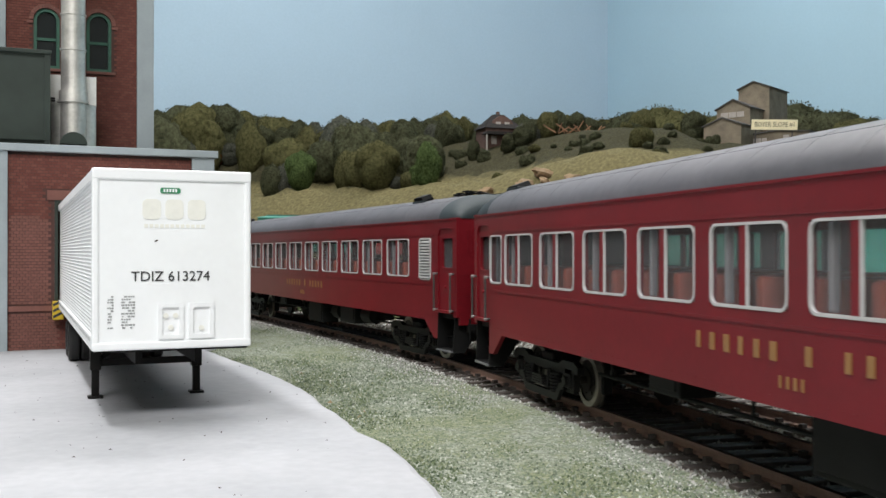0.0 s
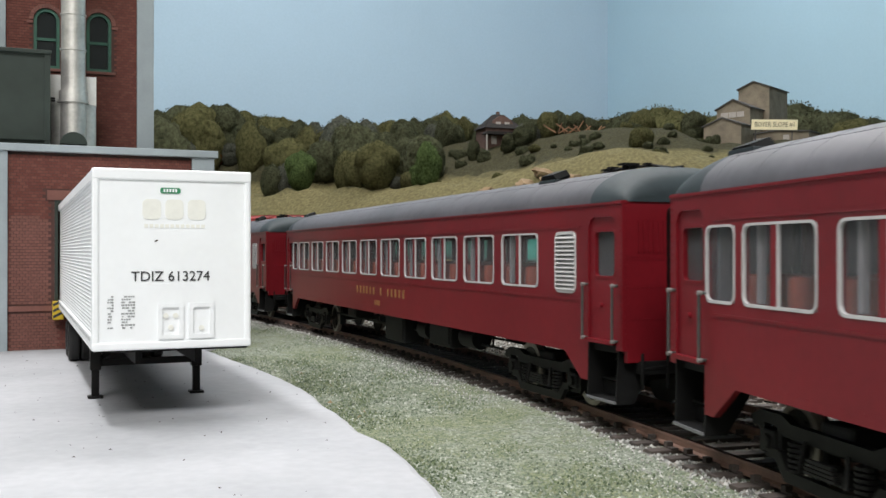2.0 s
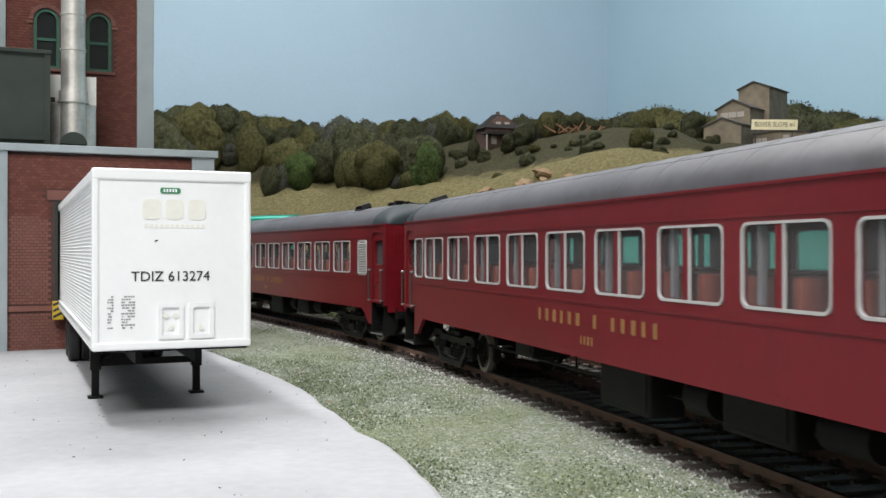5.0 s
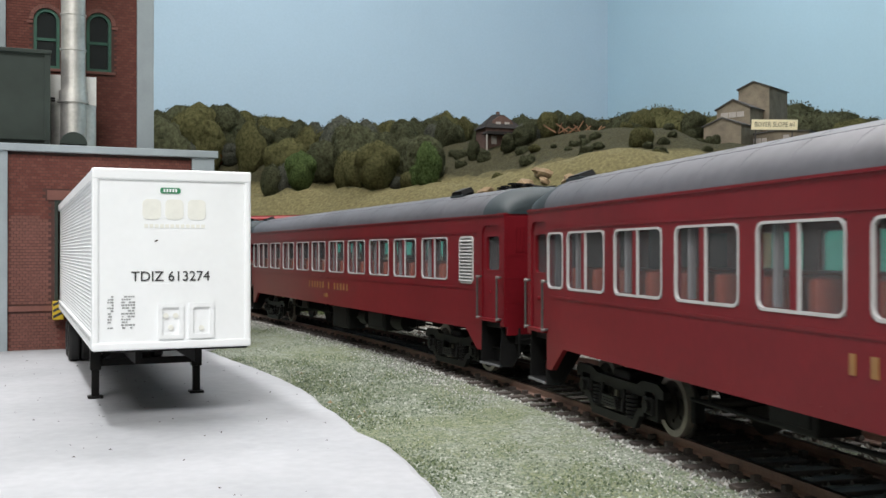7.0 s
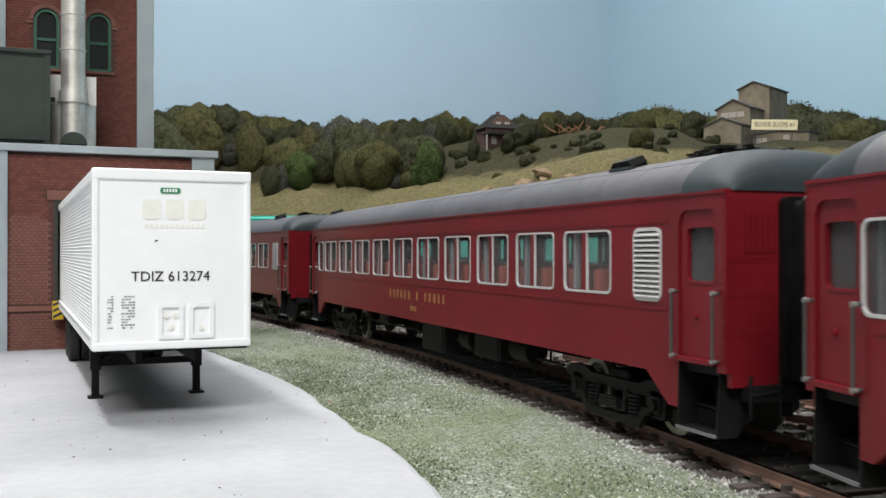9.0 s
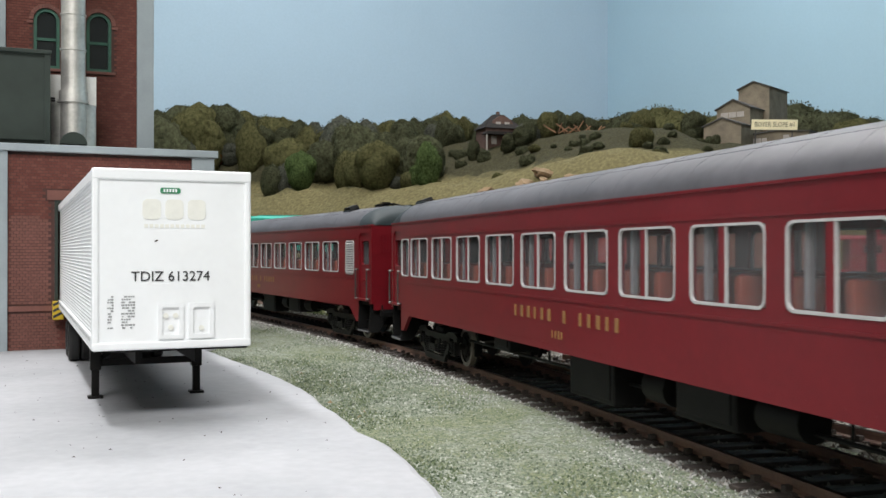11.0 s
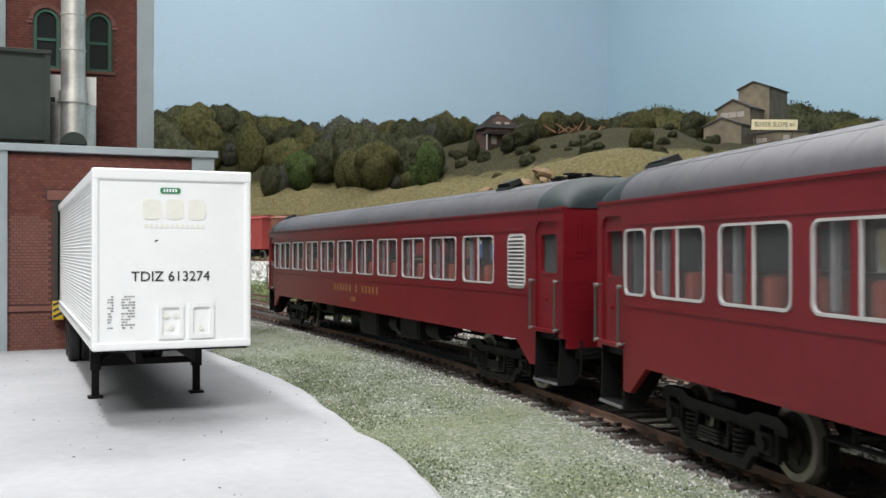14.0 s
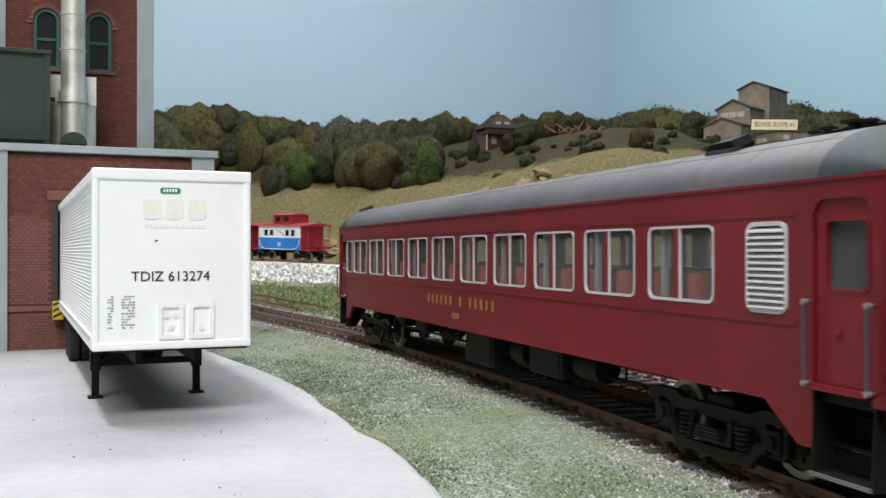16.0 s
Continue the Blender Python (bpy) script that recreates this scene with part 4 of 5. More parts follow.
# ---- brick works ----
works = thing("brick_works", "red brick works with grey pilasters and a loading dock", "building", YARD, kind="")
FY = 13.7
bm = bmesh.new()
DX0, DX1, DZ0, DZ1 = -0.10, 2.72, 0.95, 4.34
box(bm, -8.0, DX0, FY, FY + 0.4, -0.1, 5.75)
part("front_wall", bm, MORTAR, works)
for wx0, wx1, wz0, wz1 in ((DX1, 4.45, -0.1, 5.75), (DX0, DX1, DZ1, 5.75), (DX0, DX1, -0.1, DZ0)):
    bm = bmesh.new()
    box(bm, wx0, wx1, FY, FY + 0.4, wz0, wz1)
    part("front_wall", bm, MORTAR, works)
for name, x0, x1, y0, y1 in (("side_wall", 4.05, 4.45, FY + 0.4, 24), ("side_wall", -8.0, -7.6, FY + 0.4, 24), ("rear_wall", -8, 4.45, 24, 24.4)):
    bm = bmesh.new()
    box(bm, x0, x1, y0, y1, -0.1, 5.75)
    part(name, bm, BRICK, works)
bm = bmesh.new()
box(bm, -8.0, 4.45, FY, 24.4, 5.62, 5.74)
part("roof", bm, DKGREEN, works, "flat dark roof")
bm = bmesh.new()
box(bm, -8.2, 4.58, FY - 0.22, FY + 0.35, 5.72, 5.93, 0.02)
part("cornice", bm, STONE, works, "grey stone cornice")
for x0, x1 in ((-2.1, -1.35), (3.81, 4.48)):
    bm = bmesh.new()
    box(bm, x0, x1, FY - 0.12, FY + 0.02, -0.02, 5.72, 0.015)
    part("pilaster", bm, STONE, works, "grey stone pilaster")
bm = bmesh.new()
prism(bm, [(-0.30, 4.34), (2.92, 4.34), (2.92, 4.62), (-0.30, 4.62)], "xz", FY - 0.06, FY + 0.05)
part("lintel", bm, BRICK, works, "brick door lintel")
bm = bmesh.new()
ring(bm, [(DX0, DZ0), (DX1, DZ0), (DX1, DZ1), (DX0, DZ1)], [(DX0 + 0.09, DZ0 + 0.05), (DX1 - 0.09, DZ0 + 0.05), (DX1 - 0.09, DZ1 - 0.09), (DX0 + 0.09, DZ1 - 0.09)], "xz", FY - 0.03, FY + 0.3)
part("door_frame", bm, DKGREEN, works, "dark green dock door frame")
for x0, x1 in ((-1.34, DX0), (DX1, 3.80)):
    bm = bmesh.new()
    box(bm, x0, x1, FY - 0.05, FY + 0.02, 1.12, 1.27)
    part("belt_course", bm, BRICK, works, "projecting brick belt course")
for x0 in (-0.16, 2.60):
    bm = bmesh.new()
    box(bm, x0, x0 + 0.30, FY - 0.38, FY, 0.88, 1.40, 0.02)
    bp = part("dock_bumper", bm, YELLOW, works, "yellow dock bumper with black stripes")
    for k in range(3):
        bm = bmesh.new()
        z = 0.92 + 0.17 * k
        prism(bm, [(x0 + 0.01, z), (x0 + 0.29, z + 0.14), (x0 + 0.29, z + 0.22), (x0 + 0.01, z + 0.08)], "xz", FY - 0.39, FY - 0.36)
        part("stripe", bm, INK, bp)
TY = 17.0
WINS = ((-0.62, 0.16), (0.97, 1.75))
ZS, ZSP = 8.72, 10.26
xs = [-2.3, WINS[0][0], WINS[0][1], WINS[1][0], WINS[1][1], 3.05]
for i in range(5):
    bm = bmesh.new()
    if i in (1, 3):
        box(bm, xs[i], xs[i + 1], TY, TY + 0.4, 5.7, ZS)
        part("tower_wall", bm, MORTAR, works)
        bm = bmesh.new()
        cx, r = (xs[i] + xs[i + 1]) / 2, (xs[i + 1] - xs[i]) / 2
        arc = [(cx + r * math.cos(math.pi * k / 12), ZSP + r * math.sin(math.pi * k / 12)) for k in range(13)]
        for (u0, v0), (u1, v1) in zip(arc, arc[1:]):
            prism(bm, [(u0, v0), (u0, 14.5), (u1, 14.5), (u1, v1)], "xz", TY, TY + 0.4)
    else:
        box(bm, xs[i], xs[i + 1], TY, TY + 0.4, 5.7, 14.5)
    bmesh.ops.remove_doubles(bm, verts=bm.verts, dist=0.001)
    part("tower_wall", bm, MORTAR, works)
for x0, x1, y0, y1 in ((2.65, 3.05, TY + 0.4, 23.6), (-2.3, -1.9, TY + 0.4, 23.6), (-2.3, 3.05, 23.6, 24)):
    bm = bmesh.new()
    box(bm, x0, x1, y0, y1, 5.7, 14.5)
    part("tower_wall", bm, BRICK, works)
bm = bmesh.new()
box(bm, -2.5, 3.2, TY - 0.2, 24.2, 14.5, 14.8)
part("tower_roof", bm, STONE, works)
for x0, x1 in ((-2.35, -1.43), (2.55, 3.09)):
    bm = bmesh.new()
    box(bm, x0, x1, TY - 0.10, TY + 0.3, 5.74, 14.5, 0.015)
    part("pilaster", bm, STONE, works, "grey stone pilaster")
for x0, x1 in WINS:
    cx, r = (x0 + x1) / 2, (x1 - x0) / 2

    def arch(rr, zb):
        return [(cx - rr, zb), (cx + rr, zb)] + [(cx + rr * math.cos(math.pi * k / 14), ZSP + rr * math.sin(math.pi * k / 14)) for k in range(15)]
    bm = bmesh.new()
    ring(bm, arch(r, ZS), arch(r - 0.10, ZS + 0.10), "xz", TY + 0.02, TY + 0.2)
    wn = part("window", bm, GREEN, works, "round-headed green sash window")
    bm = bmesh.new()
    box(bm, cx - r + 0.08, cx + r - 0.08, TY + 0.06, TY + 0.16, 9.62, 9.71)
    part("meeting_rail", bm, GREEN, wn)
    bm = bmesh.new()
    prism(bm, arch(r - 0.08, ZS + 0.08), "xz", TY + 0.14, TY + 0.17)
    part("pane", bm, DARKGLASS, wn, "dark glass pane")
    for k in range(15):
        bm = bmesh.new()
        a0, a1 = math.pi * k / 15 + 0.012, math.pi * (k + 1) / 15 - 0.012
        q = [(cx + rr * math.cos(a), ZSP + rr * math.sin(a)) for rr, a in ((r + 0.01, a0), (r + 0.14, a0), (r + 0.14, a1), (r + 0.01, a1))]
        prism(bm, q, "xz", TY - 0.05, TY + 0.02)
        part("arch_brick", bm, BRICK, works)
    for s in (-1, 1):
        bm = bmesh.new()
        box(bm, *sorted((cx + s * (r + 0.01), cx + s * (r + 0.20))), TY - 0.05, TY + 0.02, ZSP - 0.12, ZSP - 0.03)
        part("arch_stop", bm, BRICK, works)
    bm = bmesh.new()
    box(bm, x0 - 0.12, x1 + 0.12, TY - 0.09, TY + 0.05, ZS - 0.09, ZS, 0.01)
    part("sill", bm, BRICK, works, "brick window sill")

# things on the low roof
box_t = thing("roof_unit", "large dark green ventilation housing on the low roof", "ventilation unit", YARD)
bm = bmesh.new()
box(bm, -6.0, -0.24, 14.3, 16.6, 5.74, 8.70)
part("housing", bm, DKGREEN, box_t)
bm = bmesh.new()
box(bm, -6.08, -0.17, 14.18, 16.7, 8.66, 8.78, 0.02)
part("top_cap", bm, DKGREEN, box_t)
bm = bmesh.new()
box(bm, -0.36, -0.20, 14.22, 14.32, 5.74, 8.66)
part("corner_strip", bm, DKGREEN, box_t)
bm = bmesh.new()
box(bm, -6.0, -0.20, 14.2, 14.32, 6.12, 6.26)
part("base_strip", bm, DKGREEN, box_t)

duct = thing("exhaust_duct", "galvanised metal exhaust duct with ring seams before the tower", "duct", YARD)
PX, PY, PR = 0.47, 15.0, 0.355
bm = bmesh.new()
cyl(bm, (PX, PY, 7.4), (PX, PY, 14.0), PR, n=32)
part("pipe", bm, METAL, duct, "dull galvanised pipe", soft=True)
for z in (8.95, 10.02, 11.1, 12.2):
    bm = bmesh.new()
    cyl(bm, (PX, PY, z), (PX, PY, z + 0.06), PR + 0.03, n=32)
    part("seam_ring", bm, METAL, duct, soft=True)
bm = bmesh.new()
cyl(bm, (PX, PY, 7.40), (PX, PY, 7.72), PR + 0.06, n=32)
cyl(bm, (PX, PY, 7.36), (PX, PY, 7.42), PR + 0.11, n=32)
part("collar", bm, METAL, duct, soft=True)
bm = bmesh.new()
cyl(bm, (PX, PY, 5.74), (PX, PY, 7.38), PR + 0.02, n=32)
part("lower_pipe", bm, METAL, duct, soft=True)
bm = bmesh.new()
arc = [(PX + 0.68 * math.cos(a), PY + 0.25 - 0.34 * math.sin(a)) for a in [math.pi * k / 16 for k in range(17)]]
prism(bm, arc + [(PX - 0.68, PY + 0.7), (PX + 0.68, PY + 0.7)], "xy", 5.74, 7.35)
part("shroud", bm, METAL, duct, "curved sheet metal shroud", soft=True)
bm = bmesh.new()
box(bm, PX - 0.70, PX + 0.70, PY + 0.45, PY + 0.75, 7.35, 8.28, 0.01)
part("back_panel", bm, DUCTWHITE, duct, "white back panel")
bm = bmesh.new()
for z in (7.45, 7.52):
    box(bm, PX - 0.62, PX - 0.5, PY + 0.40, PY + 0.46, z, z + 0.05)
part("vent_slot", bm, INK, duct)
bm = bmesh.new()
prism(bm, [(PX - 0.02 + 0.38 * math.cos(math.pi * k / 16), 6.05 + 0.36 * math.sin(math.pi * k / 16)) for k in range(17)], "xz", PY - 0.75, PY - 0.2)
part("intake_hood", bm, DKGREEN, duct, "dark arched intake hood", soft=True)


# ---- freight train on the far track ----
def paint(name, c, rough=0.6):
    return material(name, c, rough, scale=0.4, vary=0.18, fine=4)


FREIGHT_BLACK = BLACK


def freight_wheels(car, half):
    for sx in (-1, 1):
        bm = bmesh.new()
        for y in (-0.95, 0.95):
            prism(bm, [(-1.1, 0.45), (-0.7, 0.3), (0.7, 0.3), (1.1, 0.45), (0.9, 0.62), (-0.9, 0.62)], "xz", y - 0.08, y + 0.08)
        box(bm, -0.3, 0.3, -0.9, 0.9, 0.5, 0.85)
        tk = part("truck", bm, TRUCK, car, "black freight truck", at(sx * half, 0, 0))
        for x in (-0.85, 0.85):
            part("wheelset", TRUCK_MESH["wheelset"], WHEEL, tk, "", at(x, 0, 0.44))


def build_boxcar(mat, label, name="boxcar"):
    car = thing(name, label, "boxcar", at(0, 0, 0), "cars of the freight train")
    L = 6.1
    bm = bmesh.new()
    outline = []
    for s in (-1, 1):
        for k in range(15):
            x = (-L + 0.06 + (2 * L - 0.12) * k / 14) * -s
            for dx, y in ((-0.05, 1.42), (-0.05, 1.46), (0.05, 1.46), (0.05, 1.42)):
                outline.append((x - s * dx, s * y))
    prism(bm, outline, "xy", 1.0, 4.0)
    part("body", bm, mat, car)
    bm = bmesh.new()
    prism(bm, [(-1.5, 3.98), (1.5, 3.98), (1.45, 4.08), (0, 4.3), (-1.45, 4.08)], "yz", -L - 0.05, L + 0.05)
    part("roof", bm, mat, car)
    for s in (-1, 1):
        bm = bmesh.new()
        box(bm, -1.2, 1.2, *sorted((s * 1.44, s * 1.54)), 1.1, 3.85)
        dr = part("door", bm, mat, car, "sliding side door")
        bm = bmesh.new()
        for z in (1.6, 2.4, 3.2):
            box(bm, -1.2, 1.2, *sorted((s * 1.53, s * 1.58)), z, z + 0.08)
        part("door_rib", bm, mat, dr)
    bm = bmesh.new()
    box(bm, -L, L, -0.35, 0.35, 4.3, 4.34)
    part("running_board", bm, mat, car)
    bm = bmesh.new()
    box(bm, -L - 0.65, L + 0.65, -0.2, 0.2, 0.75, 1.02)
    part("centre_sill", bm, FREIGHT_BLACK, car)
    freight_wheels(car, 4.6)
    return car


def build_caboose(side, trim, label):
    car = thing("caboose", label, "caboose", at(0, 0, 0), "cars of the freight train")
    bm = bmesh.new()
    box(bm, -3.0, 3.0, -1.42, 1.42, 1.0, 3.3)
    body = part("body", bm, side, car)
    two = trim is not side
    if two:
        bm = bmesh.new()
        for y in (-1.43, 1.43):
            box(bm, -2.99, 2.99, y - 0.01, y + 0.01, 1.0, 2.15)
        part("lower_panel", bm, BLUE, car, "bright blue lower panel")
        for y in (-1.445, 1.445):
            bm = bmesh.new()
            tube(bm, [(-2.85, y, 1.95), (-2.75, y, 1.5), (-2.4, y, 1.16), (-1.8, y, 1.06), (1.8, y, 1.06), (2.4, y, 1.16), (2.75, y, 1.5), (2.85, y, 1.95)], 0.035, 5)
            part("stripe", bm, CABWHITE, car, "white pinstripe curve")
            bm = bmesh.new()
            prism(bm, [(-0.75, 2.25), (-0.35, 2.58), (0.35, 2.86), (-0.2, 2.72), (-0.6, 2.48)], "xz", y - 0.006, y + 0.006)
            part("mark", bm, INK, car, "dark swoosh mark")
            bm = bmesh.new()
            ring(bm, rounded(-0.25, 0.15, 1.35, 1.7, 0.08), rounded(-0.17, 0.07, 1.43, 1.62, 0.05), "xz", y - 0.006, y + 0.006)
            part("emblem", bm, CABWHITE, car, "small white emblem")
    else:
        bm = bmesh.new()
        for y in (-1.43, 1.43):
            box(bm, -3.0, 3.0, y - 0.01, y + 0.01, 1.95, 2.0)
            bars(bm, "XXXXXXX XXXXXXX", -2.2, 2.75, 0.18, 0.3, y + 0.02)
            bars(bm, "XXXX", -0.6, 1.35, 0.16, 0.3, y + 0.02)
        part("lettering", bm, GOLD, car, "small yellow lettering")
    for y in (-1.44, 1.44):
        for x in (-1.9, -1.1, 1.1, 1.9):
            bm = bmesh.new()
            box(bm, x - 0.22, x + 0.22, y - 0.02, y + 0.02, 2.35, 2.9)
            part("window", bm, DARKGLASS, car)
    bm = bmesh.new()
    prism(bm, [(-1.6, 3.28), (1.6, 3.28), (1.5, 3.4), (0, 3.62), (-1.5, 3.4)], "yz", -4.0, 4.0)
    part("roof", bm, trim, car, "red caboose roof")
    bm = bmesh.new()
    box(bm, -1.3, 1.3, -1.1, 1.1, 3.4, 4.35)
    cup = part("cupola", bm, trim, car, "red cupola")
    bm = bmesh.new()
    prism(bm, [(-1.3, 4.33), (1.3, 4.33), (0, 4.52)], "yz", -1.45, 1.45)
    part("cupola_roof", bm, trim, cup)
    for y in (-1.11, 1.11):
        for x in (-0.6, 0.6):
            bm = bmesh.new()
            box(bm, x - 0.3, x + 0.3, y - 0.02, y + 0.02, 3.7, 4.15)
            part("window", bm, DARKGLASS, cup)
    for s in (-1, 1):
        bm = bmesh.new()
        box(bm, *sorted((s * 2.98, s * 3.04)), -1.45, 1.45, 1.0, 3.3)
        part("end_wall", bm, trim, car, "red end wall")
        bm = bmesh.new()
        box(bm, *sorted((s * 3.0, s * 4.0)), -1.4, 1.4, 0.95, 1.08)
        part("platform", bm, trim, car)
        bm = bmesh.new()
        for y in (-1.35, -0.5, 0.5, 1.35):
            cyl(bm, (s * 3.95, y, 1.0), (s * 3.95, y, 3.3 if abs(y) > 1 else 2.0), 0.04, n=6)
        for z in (1.5, 2.0):
            tube(bm, [(s * 3.95, -1.35, z), (s * 3.95, 1.35, z)], 0.04)
        part("end_railing", bm, trim, car)
        bm = bmesh.new()
        for z in (0.4, 0.7):
            for y in (-1.3, 1.3):
                box(bm, *sorted((s * 3.1, s * 3.9)), y - 0.15, y + 0.15, z, z + 0.05)
        part("step", bm, FREIGHT_BLACK, car)
    bm = bmesh.new()
    box(bm, -4.3, 4.3, -0.2, 0.2, 0.72, 1.0)
    part("centre_sill", bm, FREIGHT_BLACK, car)
    freight_wheels(car, 2.6)
    return car


RED = paint("boxcar_red", (0.33, 0.055, 0.05))
BROWN = paint("boxcar_brown", (0.21, 0.085, 0.055))
TEAL = paint("boxcar_teal", (0.06, 0.42, 0.33))
MOSS = paint("boxcar_green", (0.05, 0.20, 0.15))
CREAM = paint("boxcar_yellow", (0.55, 0.40, 0.16))
CABRED = paint("caboose_red", (0.30, 0.014, 0.026), 0.45)
CABWHITE = paint("caboose_white", (0.78, 0.80, 0.82), 0.45)
BLUE = paint("caboose_blue", (0.02, 0.17, 0.52), 0.45)

FREIGHT_V = 12.4
S_REF = FAR_R * radians(39.2)        # where the white and blue caboose is at the end
FREIGHT = []
protos = {}
for key, mt, lb in (("red", RED, "faded red boxcar on the far track"), ("teal", TEAL, "teal green boxcar on the far track"),
                    ("moss", MOSS, "dark green boxcar on the far track"), ("cream", CREAM, "yellow boxcar on the far track"), ("brown", BROWN, "reddish brown boxcar on the far track")):
    protos[key] = build_boxcar(mt, lb)
used = set()
FREIGHT.append((build_caboose(CABWHITE, CABRED, "white and blue caboose with red roof and ends"), 0.0, 2.6))
FREIGHT.append((build_caboose(CABRED, CABRED, "bright red caboose with yellow lettering"), 8.75, 2.6))
q = 8.75 + 4.4 + 6.8
for key in "brown red red teal teal teal teal red cream teal moss red red moss".split():
    car = protos[key] if key not in used else copy_thing(protos[key], at(0, 0, 0))
    used.add(key)
    FREIGHT.append((car, q, 4.6))
    q += 13.5


def freight_pose(s, half):
    a, b = far_track(s + half), far_track(s - half)
    yaw = math.degrees(math.atan2(a[1] - b[1], a[0] - b[0]))
    pit = math.degrees(math.atan2(a[2] - b[2], math.hypot(a[0] - b[0], a[1] - b[1])))
    return at((a[0] + b[0]) / 2, (a[1] + b[1]) / 2, (a[2] + b[2]) / 2, 0, -pit, yaw)


for car, off, half in FREIGHT:
    car.matrix_basis = freight_pose(S_REF + off - FREIGHT_V * 16, half)
# ---- hillside: trees, bushes, house, mine buildings ----
BARK = material("bark", (0.06, 0.045, 0.03), 0.9, scale=3, vary=0.3)
LEAVES = [material("foliage_" + n, c, 0.9, scale=3.2, vary=0.32, fine=14, hue=h, spec=0.02, bump=0.35) for n, c, h in (
    ("dark", (0.036, 0.039, 0.022), (0.072, 0.075, 0.042)), ("olive", (0.056, 0.055, 0.024), (0.105, 0.100, 0.044)),
    ("grey", (0.050, 0.052, 0.042), (0.085, 0.088, 0.068)), ("green", (0.040, 0.062, 0.022), (0.085, 0.118, 0.042)), ("rust", (0.12, 0.045, 0.015), (0.2, 0.085, 0.03)))]


def crown_mesh(seed, w, h, n):
    """One rounded mound of flock: a few large lobes run together, ragged at fine scale, with loose tufts."""
    rng = random.Random(seed)
    bm = bmesh.new()
    lobes = [(Vector((0, 0, h * 0.44)), 0.43 * w, h / w)]
    for k in range(6):
        a = 6.283 * (k + rng.random() * 0.7) / 6
        q = rng.uniform(0.14, 0.26) * w
        lobes.append((Vector((q * math.cos(a), q * math.sin(a), h * rng.uniform(0.30, 0.66))), rng.uniform(0.20, 0.29) * w, rng.uniform(0.9, 1.3)))
    for c, r, tall in lobes:
        res = bmesh.ops.create_icosphere(bm, subdivisions=3, radius=r, matrix=Matrix.Translation(c))
        for v in res["verts"]:
            d = v.co - c
            d.z *= tall
            p = c + d
            k = 0.12 * noise.noise(p * 0.8 + Vector((seed, 0, 0))) + 0.17 * noise.noise(p * 2.2) + 0.16 * noise.noise(p * 6.0)
            v.co = p + d * k
            v.co.z = max(v.co.z, 0.02 * h)
        for f in {f for v in res["verts"] for f in v.link_faces}:
            f.smooth = True
    for _ in range(n):
        c, r, tall = rng.choice(lobes[:1] * 3 + lobes)
        d = Vector((rng.gauss(0, 1), rng.gauss(0, 1), rng.gauss(0.15, 1))).normalized()
        d.z *= tall
        p = c + d * r * rng.uniform(0.95, 1.08)
        if p.z < 0.05 * h:
            continue
        k = rng.uniform(0.03, 0.06) * w ** 0.5
        v = [bm.verts.new(p + Vector((rng.uniform(-k, k), rng.uniform(-k, k), rng.uniform(-k, k)))) for _ in range(4)]
        for t in ((0, 1, 2), (0, 2, 3), (0, 3, 1), (1, 3, 2)):
            bm.faces.new([v[i] for i in t])
    return done(bm)


CROWNS = [crown_mesh(s, w, h, 2000) for s, w, h in ((1, 4.6, 5.6), (2, 5.4, 5.0), (3, 3.8, 6.2), (4, 5.0, 6.4))]
SHRUBS = [crown_mesh(s, w, h, 500) for s, w, h in ((8, 2.0, 1.7), (9, 2.8, 1.9))]
bm = bmesh.new()
cyl(bm, (0, 0, -0.8), (0, 0, 2.0), 0.16, 0.09, n=7)
for k in range(4):
    a = 1.6 * k
    cyl(bm, (0, 0, 1.0 + 0.25 * k), (1.1 * math.cos(a), 1.1 * math.sin(a), 2.2 + 0.3 * k), 0.07, 0.03, n=5)
TRUNK = done(bm)
TREE_WORDS = ("dark green", "olive green", "grey-green", "bright green", "rust brown")


def tree(x, y, size, leaf, kind, rng):
    z = land(x, y)
    t = thing("tree", TREE_WORDS[leaf] + " bushy model tree on the hillside", "tree", at(x, y, z, 0, 0, rng.uniform(0, 360)), "hillside trees")
    t.scale = (size * rng.uniform(0.9, 1.05), size * 0.95, size * rng.uniform(0.95, 1.12))
    part("trunk", TRUNK, BARK, t)
    me = CROWNS[kind]
    key = (kind, leaf)
    if key not in CROWN_MATS:
        CROWN_MATS[key] = me.copy()
        CROWN_MATS[key].materials.clear()
        CROWN_MATS[key].materials.append(LEAVES[leaf])
    part("crown", CROWN_MATS[key], LEAVES[leaf], t, "", at(0, 0, -0.75))


CROWN_MATS = {}


rng = random.Random(21)
F = 1741.0


def behind(u, e):
    """The depth, in the direction u, at which the ground lies e metres behind the far track."""
    d = 60.0
    while far_depth(u * d, d)[0] < e and d < 170:
        d += 0.5
    return d


